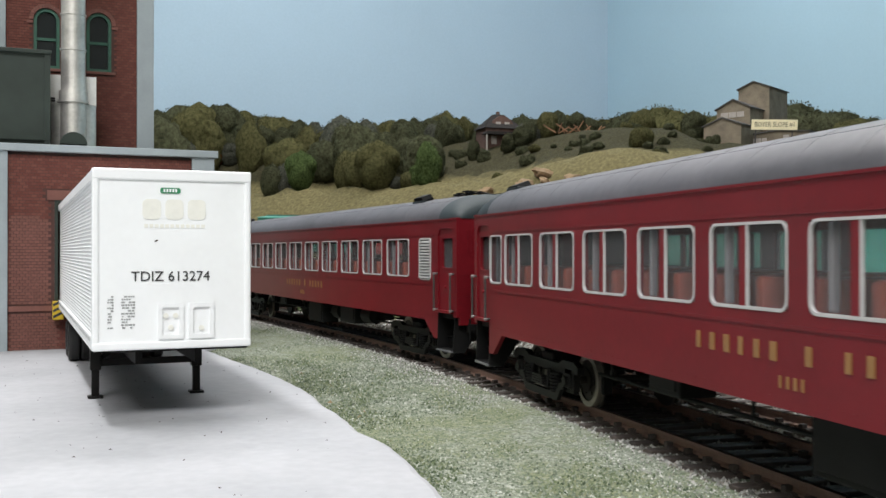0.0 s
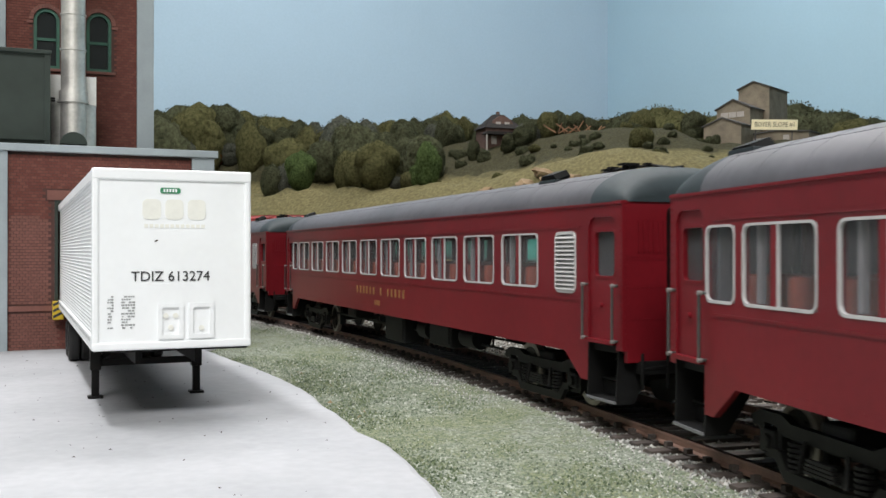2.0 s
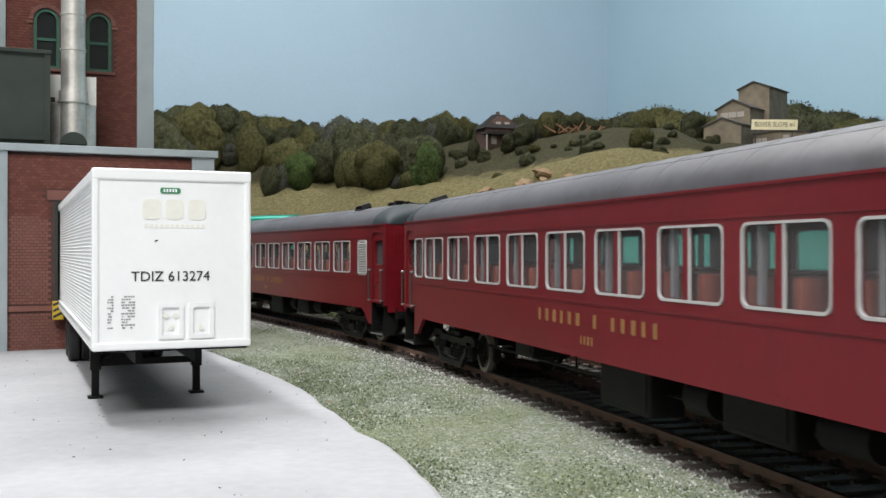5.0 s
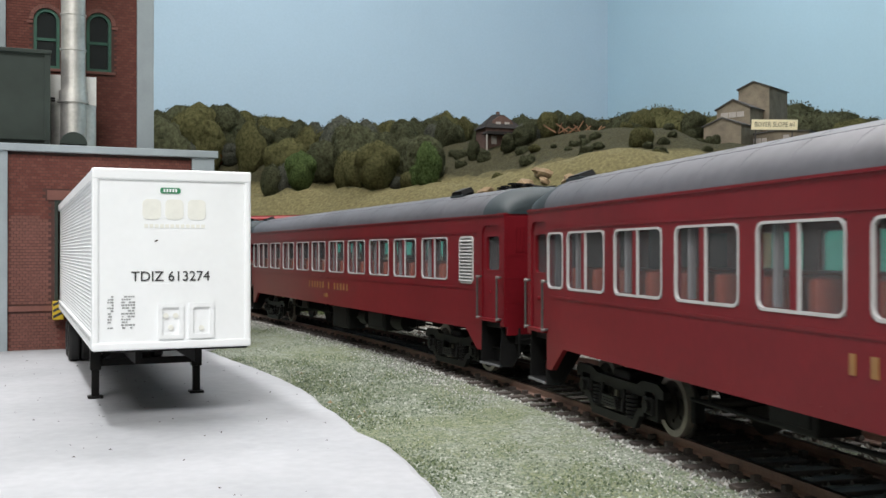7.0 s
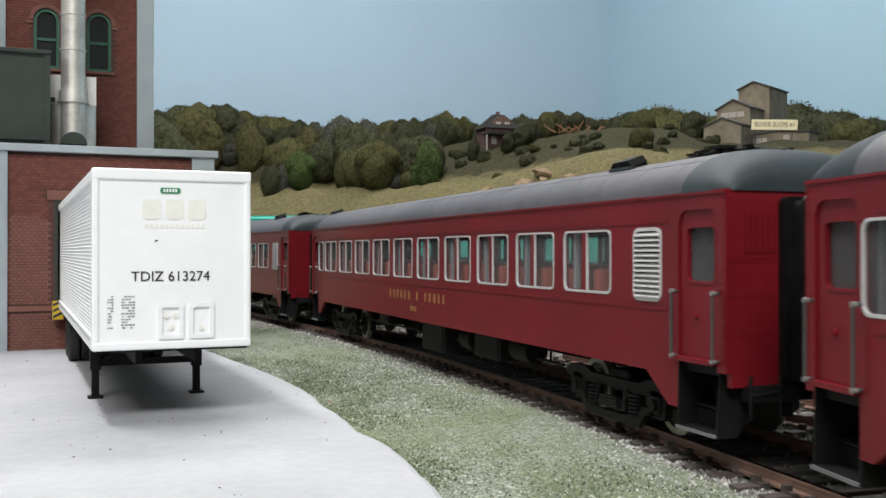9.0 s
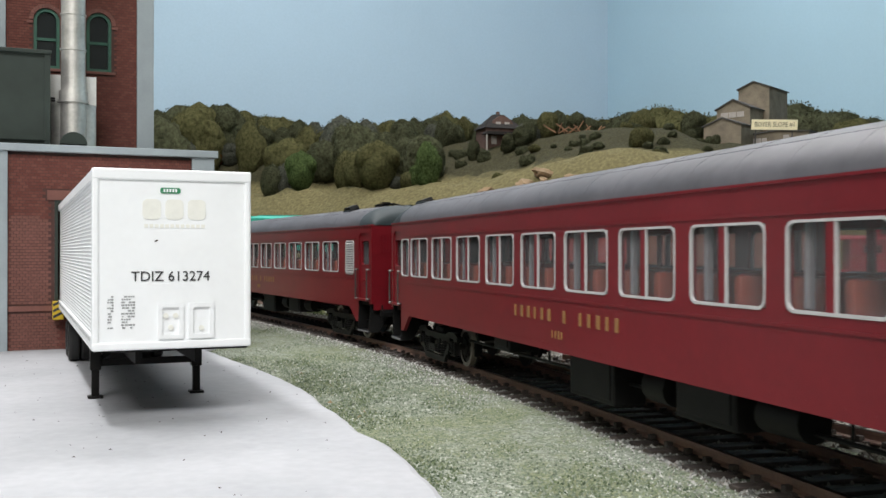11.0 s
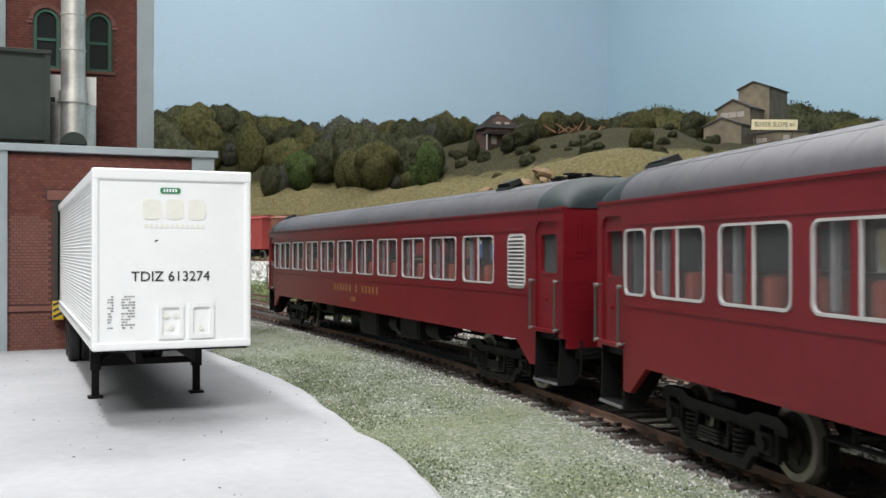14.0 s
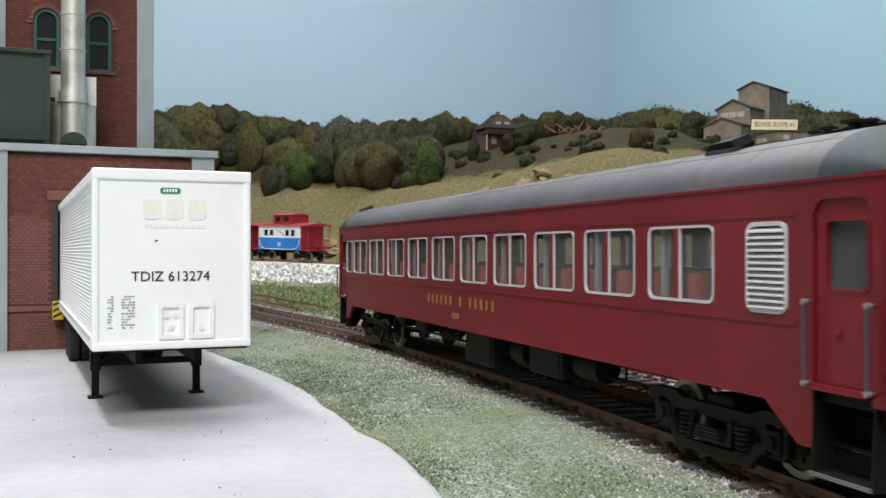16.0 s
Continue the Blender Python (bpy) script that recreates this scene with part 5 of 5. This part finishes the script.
# skyline row along both backdrops
SKYLINE = [(278, 200), (300, 196), (325, 196), (352, 182), (385, 178), (402, 184), (430, 196), (450, 200), (475, 210), (500, 203), (530, 214), (555, 214), (580, 226), (610, 240), (640, 226), (660, 220), (690, 210), (712, 206), (735, 206), (760, 208), (785, 194), (805, 208), (826, 214), (848, 214), (925, 206), (945, 210), (965, 202), (985, 205), (1010, 212), (1030, 192), (1055, 190), (1075, 198), (1095, 196), (1115, 190), (1140, 196), (1165, 198), (1190, 186), (1212, 184), (1235, 190), (1258, 190), (1405, 196), (1425, 202), (1460, 208), (1485, 200), (1510, 212), (1540, 210)]
for px, py in SKYLINE:
    u = (px - 784) / F
    # depth just before the backdrop in that direction
    lo = 60.0
    while True:
        x, y = u * lo, lo
        v = Vector((x, y)) - CORNER
        if v.dot(AX) < 5 or v.dot(BX) < 5:
            break
        lo += 1.0
    d = lo - rng.uniform(0, 5)
    x, y = u * d, d
    topz = 2.51 + (445 - py) / F * d
    need = topz - land(x, y)
    kind = rng.randrange(4) if px < 980 else 1
    tall = (4.5, 3.4, 5.0, 5.2)[kind]
    if need > 1.5:
        sz = max(0.75, min(2.2, 0.99 * need / tall))
        tree(x, y, sz, rng.choice((0, 0, 0, 1)), kind, rng)
# a second, lower row that fills the wood
for k in range(62):
    px = 275 + k * 17 + rng.uniform(-6, 6)
    u = (px - 784) / F
    if 835 < px < 930 or 1240 < px < 1400:
        continue
    d = behind(u, 27 if px < 760 else 40) + rng.uniform(-3, 6)
    x, y = u * d, d
    py = 222 + rng.uniform(-6, 12) if px < 760 else 216 + rng.uniform(-6, 10)
    need = 2.51 + (445 - py) / F * d - land(x, y)
    kind = rng.randrange(4)
    if need > 1.2:
        tree(x, y, max(0.7, min(1.4, need / 4.6)), rng.choice((0, 0, 0, 1, 2)), kind, rng)
# trees that stand before the wood: x, top, foot, depth, leaf
for px, py, sz, leaf, kind in ((385, 244, 0.62, 4, 2), (300, 230, 0.95, 1, 1), (340, 236, 0.9, 0, 0), (408, 236, 0.72, 2, 0), (445, 244, 0.9, 1, 1), (480, 252, 0.8, 0, 2), (503, 254, 0.80, 2, 2), (532, 268, 0.78, 3, 3), (560, 246, 0.9, 1, 0), (585, 245, 0.95, 1, 3), (612, 262, 0.86, 1, 2), (632, 250, 0.9, 1, 0), (668, 250, 1.05, 1, 3), (655, 275, 0.7, 0, 1), (705, 296, 0.42, 2, 1), (728, 290, 0.55, 1, 1), (757, 268, 0.86, 3, 2), (742, 276, 0.62, 3, 0), (1135, 245, 0.55, 1, 1)):
    u = (px - 784) / F
    d = behind(u, 15.5 + 0.12 * (330 - py) * (py < 250) + rng.uniform(0, 2))
    tree(u * d, d, sz, leaf, kind, rng)
for k in range(48):
    px = rng.uniform(760, 1280)
    u = (px - 784) / F
    d = behind(u, rng.uniform(18, 42))
    x, y = u * d, d
    b = thing("bush", rng.choice(("low dark bush on the scrubby slope", "low olive bush on the scrubby slope")), "bush", at(x, y, land(x, y) - 0.3, 0, 0, rng.uniform(0, 360)), "hillside bushes")
    sz = rng.uniform(0.35, 0.8)
    b.scale = (sz, sz, sz)
    k2, leaf = rng.randrange(2), rng.choice((0, 0, 0, 1))
    key = ("s", k2, leaf)
    if key not in CROWN_MATS:
        CROWN_MATS[key] = SHRUBS[k2].copy()
        CROWN_MATS[key].materials.append(LEAVES[leaf])
    part("foliage", CROWN_MATS[key], LEAVES[leaf], b)

# shrubs close round the house
for px, e_, sz in ((838, 33, 0.5), (858, 32, 0.34), (900, 33, 0.42), (922, 34, 0.5), (935, 36, 0.55)):
    u = (px - 784) / F
    d = behind(u, e_)
    tree(u * d, d, sz, 0, rng.randrange(4), rng)

# rocks on the tan bank
ROCK = material("tan_rock", (0.20, 0.135, 0.075), 0.9, scale=1.0, vary=0.3, fine=6, bump=0.03)
rocks = []
for s in range(3):
    bm = bmesh.new()
    bmesh.ops.create_icosphere(bm, subdivisions=2, radius=1.0)
    for v in bm.verts:
        v.co *= 1 + 0.55 * noise.noise(v.co * 1.3 + Vector((s * 7, 0, 0)))
        v.co.z *= 0.55
    rocks.append(done(bm))
for px, d, sz in ((860, 13, 0.9), (500, 9, 1.6), (520, 10, 1.3), (580, 8, 1.5), (590, 7, 1.0), (930, 13, 1.1), (960, 14, 1.0), (965, 13, 0.6), (690, 10, 0.9), (745, 11, 0.6), (1010, 13, 0.9)):
    d = behind((px - 784) / F, d)
    x, y = (px - 784) / F * d, d
    r = part("rock", rocks[rng.randrange(3)], ROCK, None, "", at(x, y, land(x, y) + 0.1 * sz, rng.uniform(-20, 20), rng.uniform(-20, 20), rng.uniform(0, 360)) @ Matrix.Scale(sz, 4))
    tagged(r, "tan rock outcrop on the bank", "rock", "bank rocks")

# house among the trees
HWALL = material("house_brick", (0.105, 0.066, 0.055), 0.8, scale=1.5, vary=0.3, spec=0.1)
HROOF = material("house_roof", (0.026, 0.024, 0.023), 0.9, scale=2, vary=0.3, spec=0.1)
HWHITE = material("house_white", (0.33, 0.30, 0.27), 0.8, scale=2, vary=0.15)
hd = behind((882 - 784) / F, 38)
hx = (882 - 784) / F * hd
hz = 2.51 + (445 - 251) / F * hd
house = thing("house", "small old brick house with dark steep roof on the hill", "house", at(hx, hd, hz, 0, 0, 18))
bm = bmesh.new()
box(bm, -2.4, 2.4, -1.8, 1.8, -6.0, 1.7)
part("wall", bm, HWALL, house)
bm = bmesh.new()
prism(bm, [(-1.7, 1.7), (1.7, 1.7), (1.2, 2.6), (0.3, 3.2), (-0.3, 3.2), (-1.2, 2.6)], "xz", -1.5, 1.8)
part("gable", bm, HWALL, house)
bm = bmesh.new()
base = [(-2.7, -2.1, 1.55), (2.7, -2.1, 1.55), (2.7, 2.1, 1.55), (-2.7, 2.1, 1.55)]
topp = [(-0.7, -0.2, 3.5), (0.7, -0.2, 3.5), (0.7, 0.6, 3.5), (-0.7, 0.6, 3.5)]
vb, vt = [bm.verts.new(c) for c in base], [bm.verts.new(c) for c in topp]
bm.faces.new(vb), bm.faces.new(vt)
for i in range(4):
    bm.faces.new((vb[i], vb[(i + 1) % 4], vt[(i + 1) % 4], vt[i]))
hr = part("roof", bm, HROOF, house, "dark hipped roof")
bm = bmesh.new()
box(bm, -0.2, 0.2, 0.0, 0.4, 3.2, 3.9)
part("chimney", bm, HWALL, hr)
bm = bmesh.new()
prism(bm, [(-2.9, 0.65), (2.9, 0.65), (2.6, 1.0), (-2.6, 1.0)], "xz", -2.9, -1.7)
part("porch_roof", bm, HROOF, house)
for x in (-2.6, 2.6):
    bm = bmesh.new()
    box(bm, x - 0.08, x + 0.08, -2.8, -2.64, -2.0, 0.7)
    part("porch_post", bm, HWHITE, house)
for x in (-1.3, 0.2, 1.5):
    bm = bmesh.new()
    box(bm, x - 0.35, x + 0.35, -1.84, -1.78, -0.5, 0.5)
    part("window", bm, HWHITE, house)
for x in (-0.6, 0.6):
    bm = bmesh.new()
    box(bm, x - 0.32, x + 0.32, -1.56, -1.48, 1.75, 2.4)
    part("window", bm, HWHITE, house)

# dead timber by the house and a leaning pole in the wood
TIMBER = material("dead_timber", (0.20, 0.105, 0.055), 0.9, scale=2, vary=0.35)
rng = random.Random(31)
for px, e_, n, spread in ((925, 37, 7, 1.6), (1012, 40, 9, 2.6), (1030, 41, 6, 2.0)):
    u = (px - 784) / F
    d = behind(u, e_)
    z = land(u * d, d)
    pile = thing("timber_pile", "heap of dead brown branches and boards on the slope", "timber", at(u * d, d, z), "dead timber")
    for k in range(n):
        bm = bmesh.new()
        x, a, ln = rng.uniform(-spread, spread), rng.uniform(-1.2, 1.2), rng.uniform(0.8, 1.9)
        tube(bm, [(x, rng.uniform(-0.5, 0.5), 0.1), (x + ln * math.sin(a), rng.uniform(-0.4, 0.4), 0.25 + ln * abs(math.cos(a)) * 0.8)], 0.07, 6)
        part("branch", bm, TIMBER, pile)
u = (700 - 784) / F
d = behind(u, 20)
z = land(u * d, d)
pole = thing("leaning_pole", "thin brown pole leaning in the wood", "pole", at(u * d, d, z))
bm = bmesh.new()
tube(bm, [(0.3, 0, -0.3), (-0.9, 0, 4.2)], 0.07, 8)
part("shaft", bm, TIMBER, pole)
bm = bmesh.new()
tube(bm, [(-0.4, 0, 0.6), (0.9, 0, 1.3)], 0.06, 6)
part("crosspiece", bm, TIMBER, pole)

# mine buildings on the hill
TIN = material("weathered_siding", (0.17, 0.14, 0.10), 0.85, scale=0.8, vary=0.3, fine=6)
TINROOF = material("mine_roof", (0.06, 0.055, 0.05), 0.8, scale=1, vary=0.3)
SIGN = material("sign_cream", (0.72, 0.64, 0.42), 0.6, scale=2, vary=0.08)
MR = -40.0
mine = thing("mine_building", "weathered grey-brown mine tipple in stepped gabled blocks", "industrial building", at(36.0, 117.0, 14.0, 0, 0, MR))


def mine_local(px, d):
    v = Vector(((px - 784) / F * d - 36.0, d - 117.0))
    c, s_ = math.cos(radians(MR)), math.sin(radians(MR))
    return v.x * c + v.y * s_, -v.x * s_ + v.y * c


# front right corner, its depth, front width, depth of the block, eaves, ridge
for px, d, w, dep, eave, ridge in ((1312, 113.0, 4.6, 3.4, 219, 206), (1328, 116.5, 4.2, 6.0, 189, 174), (1362, 119.0, 3.9, 5.8, 153, 142), (1432, 112.0, 7.6, 3.0, 231, 227)):
    cx, cy = mine_local(px, d)
    ze, zr = 2.51 + (445 - eave) / F * d - 14.0, 2.51 + (445 - ridge) / F * d - 14.0
    bm = bmesh.new()
    box(bm, cx - w, cx, cy, cy + dep, -6.0, ze)
    prism(bm, [(cx - w, ze - 0.01), (cx, ze - 0.01), (cx - w / 2, zr)], "xz", cy, cy + dep)
    bl = part("block", bm, TIN, mine, "weathered board-clad block")
    bm = bmesh.new()
    prism(bm, [(cx - w - 0.2, ze - 0.1), (cx - w / 2, zr), (cx + 0.2, ze - 0.1), (cx + 0.2, ze + 0.06), (cx - w / 2, zr + 0.16), (cx - w - 0.2, ze + 0.06)], "xz", cy - 0.2, cy + dep + 0.2)
    part("roof", bm, TINROOF, bl, "dark low-pitched roof")
    rows_ = {1328: ((-3.2, -12, 0.45), (-2.2, -12, 0.45), (-1.2, -12, 0.45)), 1432: ((-6.6, -13, 0.3), (-5.9, -13, 0.3), (-5.2, -13, 0.3), (-2.6, -10, 0.35))}.get(px, ())
    for wx, wy, hw in rows_:
        bm = bmesh.new()
        zc = ze + (wy + 1) * d / F
        box(bm, cx + wx - hw, cx + wx + hw, cy - 0.05, cy + 0.03, zc - 0.32, zc + 0.32)
        part("window", bm, HWHITE, bl, "pale window")
K = 110.5 / F
sign = thing("sign", "cream sign board with dark capitals on the mine roof", "sign", at((1330 - 784) * K, 110.5, 2.51 + (445 - 229) * K, 0, 2.5, -16))
bm = bmesh.new()
box(bm, 0, 77 * K, 0, 0.12, 0, 18 * K, 0.02)
part("board", bm, SIGN, sign)
part("lettering", text_mesh("BOYER SLOPE #1", 66 * K, 9 * K), HROOF, sign, "dark brown capitals", at(5.5 * K, -0.012, 4.5 * K))
for x in (0.4, 4.3):
    bm = bmesh.new()
    box(bm, x, x + 0.12, 0.13, 0.25, -1.6, 1.0)
    part("post", bm, TINROOF, sign)

# ---- small loose stuff on the ground ----
rng = random.Random(77)


def slab_right(y):
    return float(np.interp(y, [e[1] for e in edge[::-1]], [e[0] for e in edge[::-1]]))


def near_rail(y):
    i = int(np.argmin(abs(TRY - y)))
    return float(TRX[i])


def scatter(name, label, mat, count, size, where, flat=0.7):
    vs, fs = [], []
    for _ in range(count):
        p = where()
        if p is None:
            continue
        x, y, z = p
        k = size * rng.uniform(0.5, 1.4)
        a = rng.uniform(0, 6.28)
        n = len(vs)
        for i in range(4):
            t = a + i * 1.57 + rng.uniform(-0.4, 0.4)
            vs.append(((x + k * math.cos(t)) * S, (y + k * math.sin(t)) * S, (z - 0.3 * k) * S))
        vs.append(((x + rng.uniform(-0.3, 0.3) * k) * S, (y + rng.uniform(-0.3, 0.3) * k) * S, (z + k * flat * rng.uniform(0.6, 1.3)) * S))
        fs += [(n, n + 1, n + 4), (n + 1, n + 2, n + 4), (n + 2, n + 3, n + 4), (n + 3, n, n + 4)]
    me = bpy.data.meshes.new(name)
    me.from_pydata(vs, [], fs)
    return tagged(part(name, me, mat), label, name.replace("_", " "), kind="stuff")


def verge(dens):
    def f():
        y = 8.5 + 34 * rng.random() ** 1.7
        x0, x1 = slab_right(min(30, y)) + 0.05, near_rail(y) - 0.9
        t = rng.random() ** dens
        x = x0 + (x1 - x0) * t
        return x, y, -0.42
    return f


def island(name, stops, rough=0.95):
    m = bpy.data.materials.new(name)
    m.use_nodes = True
    nt = m.node_tree
    b = nt.nodes["Principled BSDF"]
    b.inputs["Roughness"].default_value, b.inputs["Specular IOR Level"].default_value = rough, 0.1
    g, r = nt.nodes.new("ShaderNodeNewGeometry"), nt.nodes.new("ShaderNodeValToRGB")
    while len(r.color_ramp.elements) < len(stops):
        r.color_ramp.elements.new(0.5)
    for e, (p, c) in zip(r.color_ramp.elements, stops):
        e.position, e.color = p, (*c, 1)
    nt.links.new(g.outputs["Random Per Island"], r.inputs[0])
    nt.links.new(r.outputs[0], b.inputs["Base Color"])
    return m


GRIT = island("loose_grit", ((0, (0.08, 0.095, 0.07)), (0.4, (0.16, 0.19, 0.14)), (0.85, (0.24, 0.265, 0.21)), (1, (0.46, 0.47, 0.42))))
TURF = island("turf_flock", ((0, (0.045, 0.065, 0.04)), (0.5, (0.12, 0.15, 0.085)), (1, (0.205, 0.22, 0.14))))
PALE = island("pale_stone_chips", ((0, (0.16, 0.16, 0.15)), (0.5, (0.38, 0.38, 0.365)), (1, (0.68, 0.67, 0.64))))
SHOULDER = island("shoulder_stone", ((0, (0.11, 0.11, 0.10)), (0.5, (0.26, 0.26, 0.245)), (1, (0.54, 0.53, 0.50))))
CHIPS = island("brown_grey_ballast", ((0, (0.05, 0.04, 0.035)), (0.5, (0.15, 0.13, 0.11)), (1, (0.36, 0.34, 0.31))))
scatter("grit", "grey loose grit along the verge", GRIT, 30000, 0.028, verge(1.0))
scatter("turf_flock", "short green and straw turf flock", TURF, 24000, 0.028, lambda: (lambda p: p if noise.noise(Vector((p[0] * 0.9, p[1] * 0.5, 8))) > -0.05 + 0.25 * rng.random() else None)(verge(1.3)()), 0.9)


def ballast_place(a, b, z):
    def f():
        s = rng.uniform(-30, 22)
        o = rng.uniform(a, b)
        x, y = main_track(s, o)
        return x, y, max(-0.425, z + RAILTOP - max(0.0, abs(o) - 1.3) * 0.32)
    return f


scatter("pale_stone_chips", "pale stone chips beside the ties", SHOULDER, 13000, 0.036, ballast_place(-2.1, -0.95, -0.205))
scatter("shoulder_grit", "grey-green grit on the track shoulder", GRIT, 15000, 0.03, ballast_place(-2.4, -1.0, -0.235))
scatter("track_ballast", "brown-grey ballast among the ties", CHIPS, 14000, 0.038, ballast_place(-1.6, 2.4, -0.212))


def spur_place():
    s = rng.uniform(-30, 24)
    x, y = main_track(s, rng.uniform(1.4, 4.6))
    return x, y, -0.385


scatter("spur_ballast", "grey and white ballast round the spur track", CHIPS, 9000, 0.05, spur_place)
scatter("spur_stone", "pale stones strewn round the spur track", PALE, 1800, 0.045, spur_place)


def bank_place():
    s = rng.uniform(20, 110)
    x, y, z = far_curve(s, -rng.uniform(2.6, 8.0))
    return x, y, land(x, y) + 0.05


scatter("pale_embankment_stone", "white crushed stone on the far embankment", PALE, 9000, 0.22, bank_place)
MEADOW = island("meadow_flock", ((0, (0.045, 0.06, 0.028)), (0.5, (0.095, 0.12, 0.052)), (1, (0.19, 0.20, 0.10))))


def meadow_place():
    y = rng.uniform(42, 92)
    x = rng.uniform(-0.30, 0.02) * y
    s = float(np.interp(-y, -TRY, ARC))
    if abs(x - float(np.interp(s, ARC, TRX))) < 2.6 or far_depth(x, y)[0] > -8.5:
        return None
    return x, y, land(x, y)


scatter("meadow_flock", "green grass flock between the tracks", MEADOW, 14000, 0.16, meadow_place, 1.0)
scatter("fallen_bits", "small tan and orange bits lying on the verge", ROCK, 40, 0.05, verge(1.0), 0.5)
scatter("yard_debris", "dark specks of dirt on the pale yard", DEBRIS, 260, 0.036, lambda: (lambda y: (rng.uniform(-14, slab_right(y) - 0.3), y, -0.33))(rng.uniform(8.5, 27)), 0.3)


# ---- brickwork: the courses that can be told apart ----
bm = bmesh.new()
box(bm, 0.007, 0.148, -0.018, 0.01, 0.007, 0.081)
BRICK_MESH = done(bm)
BH, BW = 0.088, 0.155


def course_cells(x0, x1, z0, z1):
    r = 0
    z = z0
    while z + BH <= z1 + 1e-6:
        x = x0 - (BW / 2 if r % 2 else 0)
        while x < x1:
            a, b = max(x, x0), min(x + BW, x1)
            if b - a > 0.05:
                yield a, b, z
            x += BW
        z += BH
        r += 1


def wall_bricks(face, x0, x1, z0, z1, skip, single):
    vs, fs = [], []
    wall_part = bpy.data.objects["front_wall"]
    n = 0
    for a, b, z in course_cells(x0, x1, z0, z1):
        if skip(a, b, z):
            continue
        if single(a, b, z) and b - a > 0.15 and n < 300:
            part("brick", BRICK_MESH, BRICK, wall_part, "", at(a, face, z))
            n += 1
            continue
        k = len(vs)
        out = -0.016 - 0.004 * random.random()
        for y in (out, 0.01):
            vs += [((a + 0.007) * S, (face + y) * S, (z + 0.007) * S), ((b - 0.007) * S, (face + y) * S, (z + 0.007) * S), ((b - 0.007) * S, (face + y) * S, (z + 0.081) * S), ((a + 0.007) * S, (face + y) * S, (z + 0.081) * S)]
        fs += [(k, k + 1, k + 2, k + 3), (k, k + 4, k + 5, k + 1), (k + 1, k + 5, k + 6, k + 2), (k + 2, k + 6, k + 7, k + 3), (k + 3, k + 7, k + 4, k)]
    me = bpy.data.meshes.new("brickwork")
    me.from_pydata(vs, [], fs)
    ob = part("brickwork", me, BRICK_ISLE, works, "courses of small red bricks")
    ob["kind"] = "stuff"


BRICK_ISLE = island("brick_courses", ((0, (0.125, 0.048, 0.039)), (0.5, (0.145, 0.056, 0.045)), (1, (0.165, 0.067, 0.054))), 0.85)
wall_bricks(FY, -1.35, 3.81, 0.0, 5.7, lambda a, b, z: (b > DX0 - 0.03 and a < DX1 + 0.03 and DZ0 - 0.1 < z < 4.62) or (b > -0.32 and a < 2.94 and 4.27 < z < 4.62) or 1.05 < z < 1.27,
            lambda a, b, z: a < -0.1 and z < 4.7)


def tower_skip(a, b, z):
    for x0, x1 in WINS:
        cx, r = (x0 + x1) / 2, (x1 - x0) / 2
        if b > x0 - 0.01 and a < x1 + 0.01 and ZS - 0.16 < z < ZSP:
            return True
        dx = max(0.0, abs((a + b) / 2 - cx) - (b - a) / 2)
        if z >= ZSP - 0.08 and math.hypot(dx, max(0, z - ZSP)) < r + 0.02:
            return True
    return False


wall_bricks(TY, -1.43, 2.55, 5.95, 13.5, tower_skip, lambda a, b, z: False)

def motions():
    for n, car in enumerate(COACHES):
        walk(car, [(0.25 * i, coach_pose(SPEED * 0.25 * i - (n - 1) * PITCH)) for i in range(65)])
        for tk in car.children:
            if tk.name.split(".")[0] == "truck":
                for ws in tk.children:
                    if ws.name.split(".")[0] == "wheelset":
                        x = ws.matrix_basis.translation.x / S
                        walk(ws, [(0.125 * i, at(x, 0, 0.46, 0, math.degrees(SPEED * 0.125 * i / 0.455), 0)) for i in range(129)])
    for car, off, half in FREIGHT:
        walk(car, [(0.5 * i, freight_pose(S_REF + off - FREIGHT_V * (16 - 0.5 * i), half)) for i in range(33)])
        for tk in car.children:
            if tk.name.split(".")[0] == "truck":
                for ws in tk.children:
                    x = ws.matrix_basis.translation.x / S
                    walk(ws, [(0.05 * i, at(x, 0, 0.44, 0, math.degrees(FREIGHT_V * 0.05 * i / 0.455), 0)) for i in range(321)])


motions()
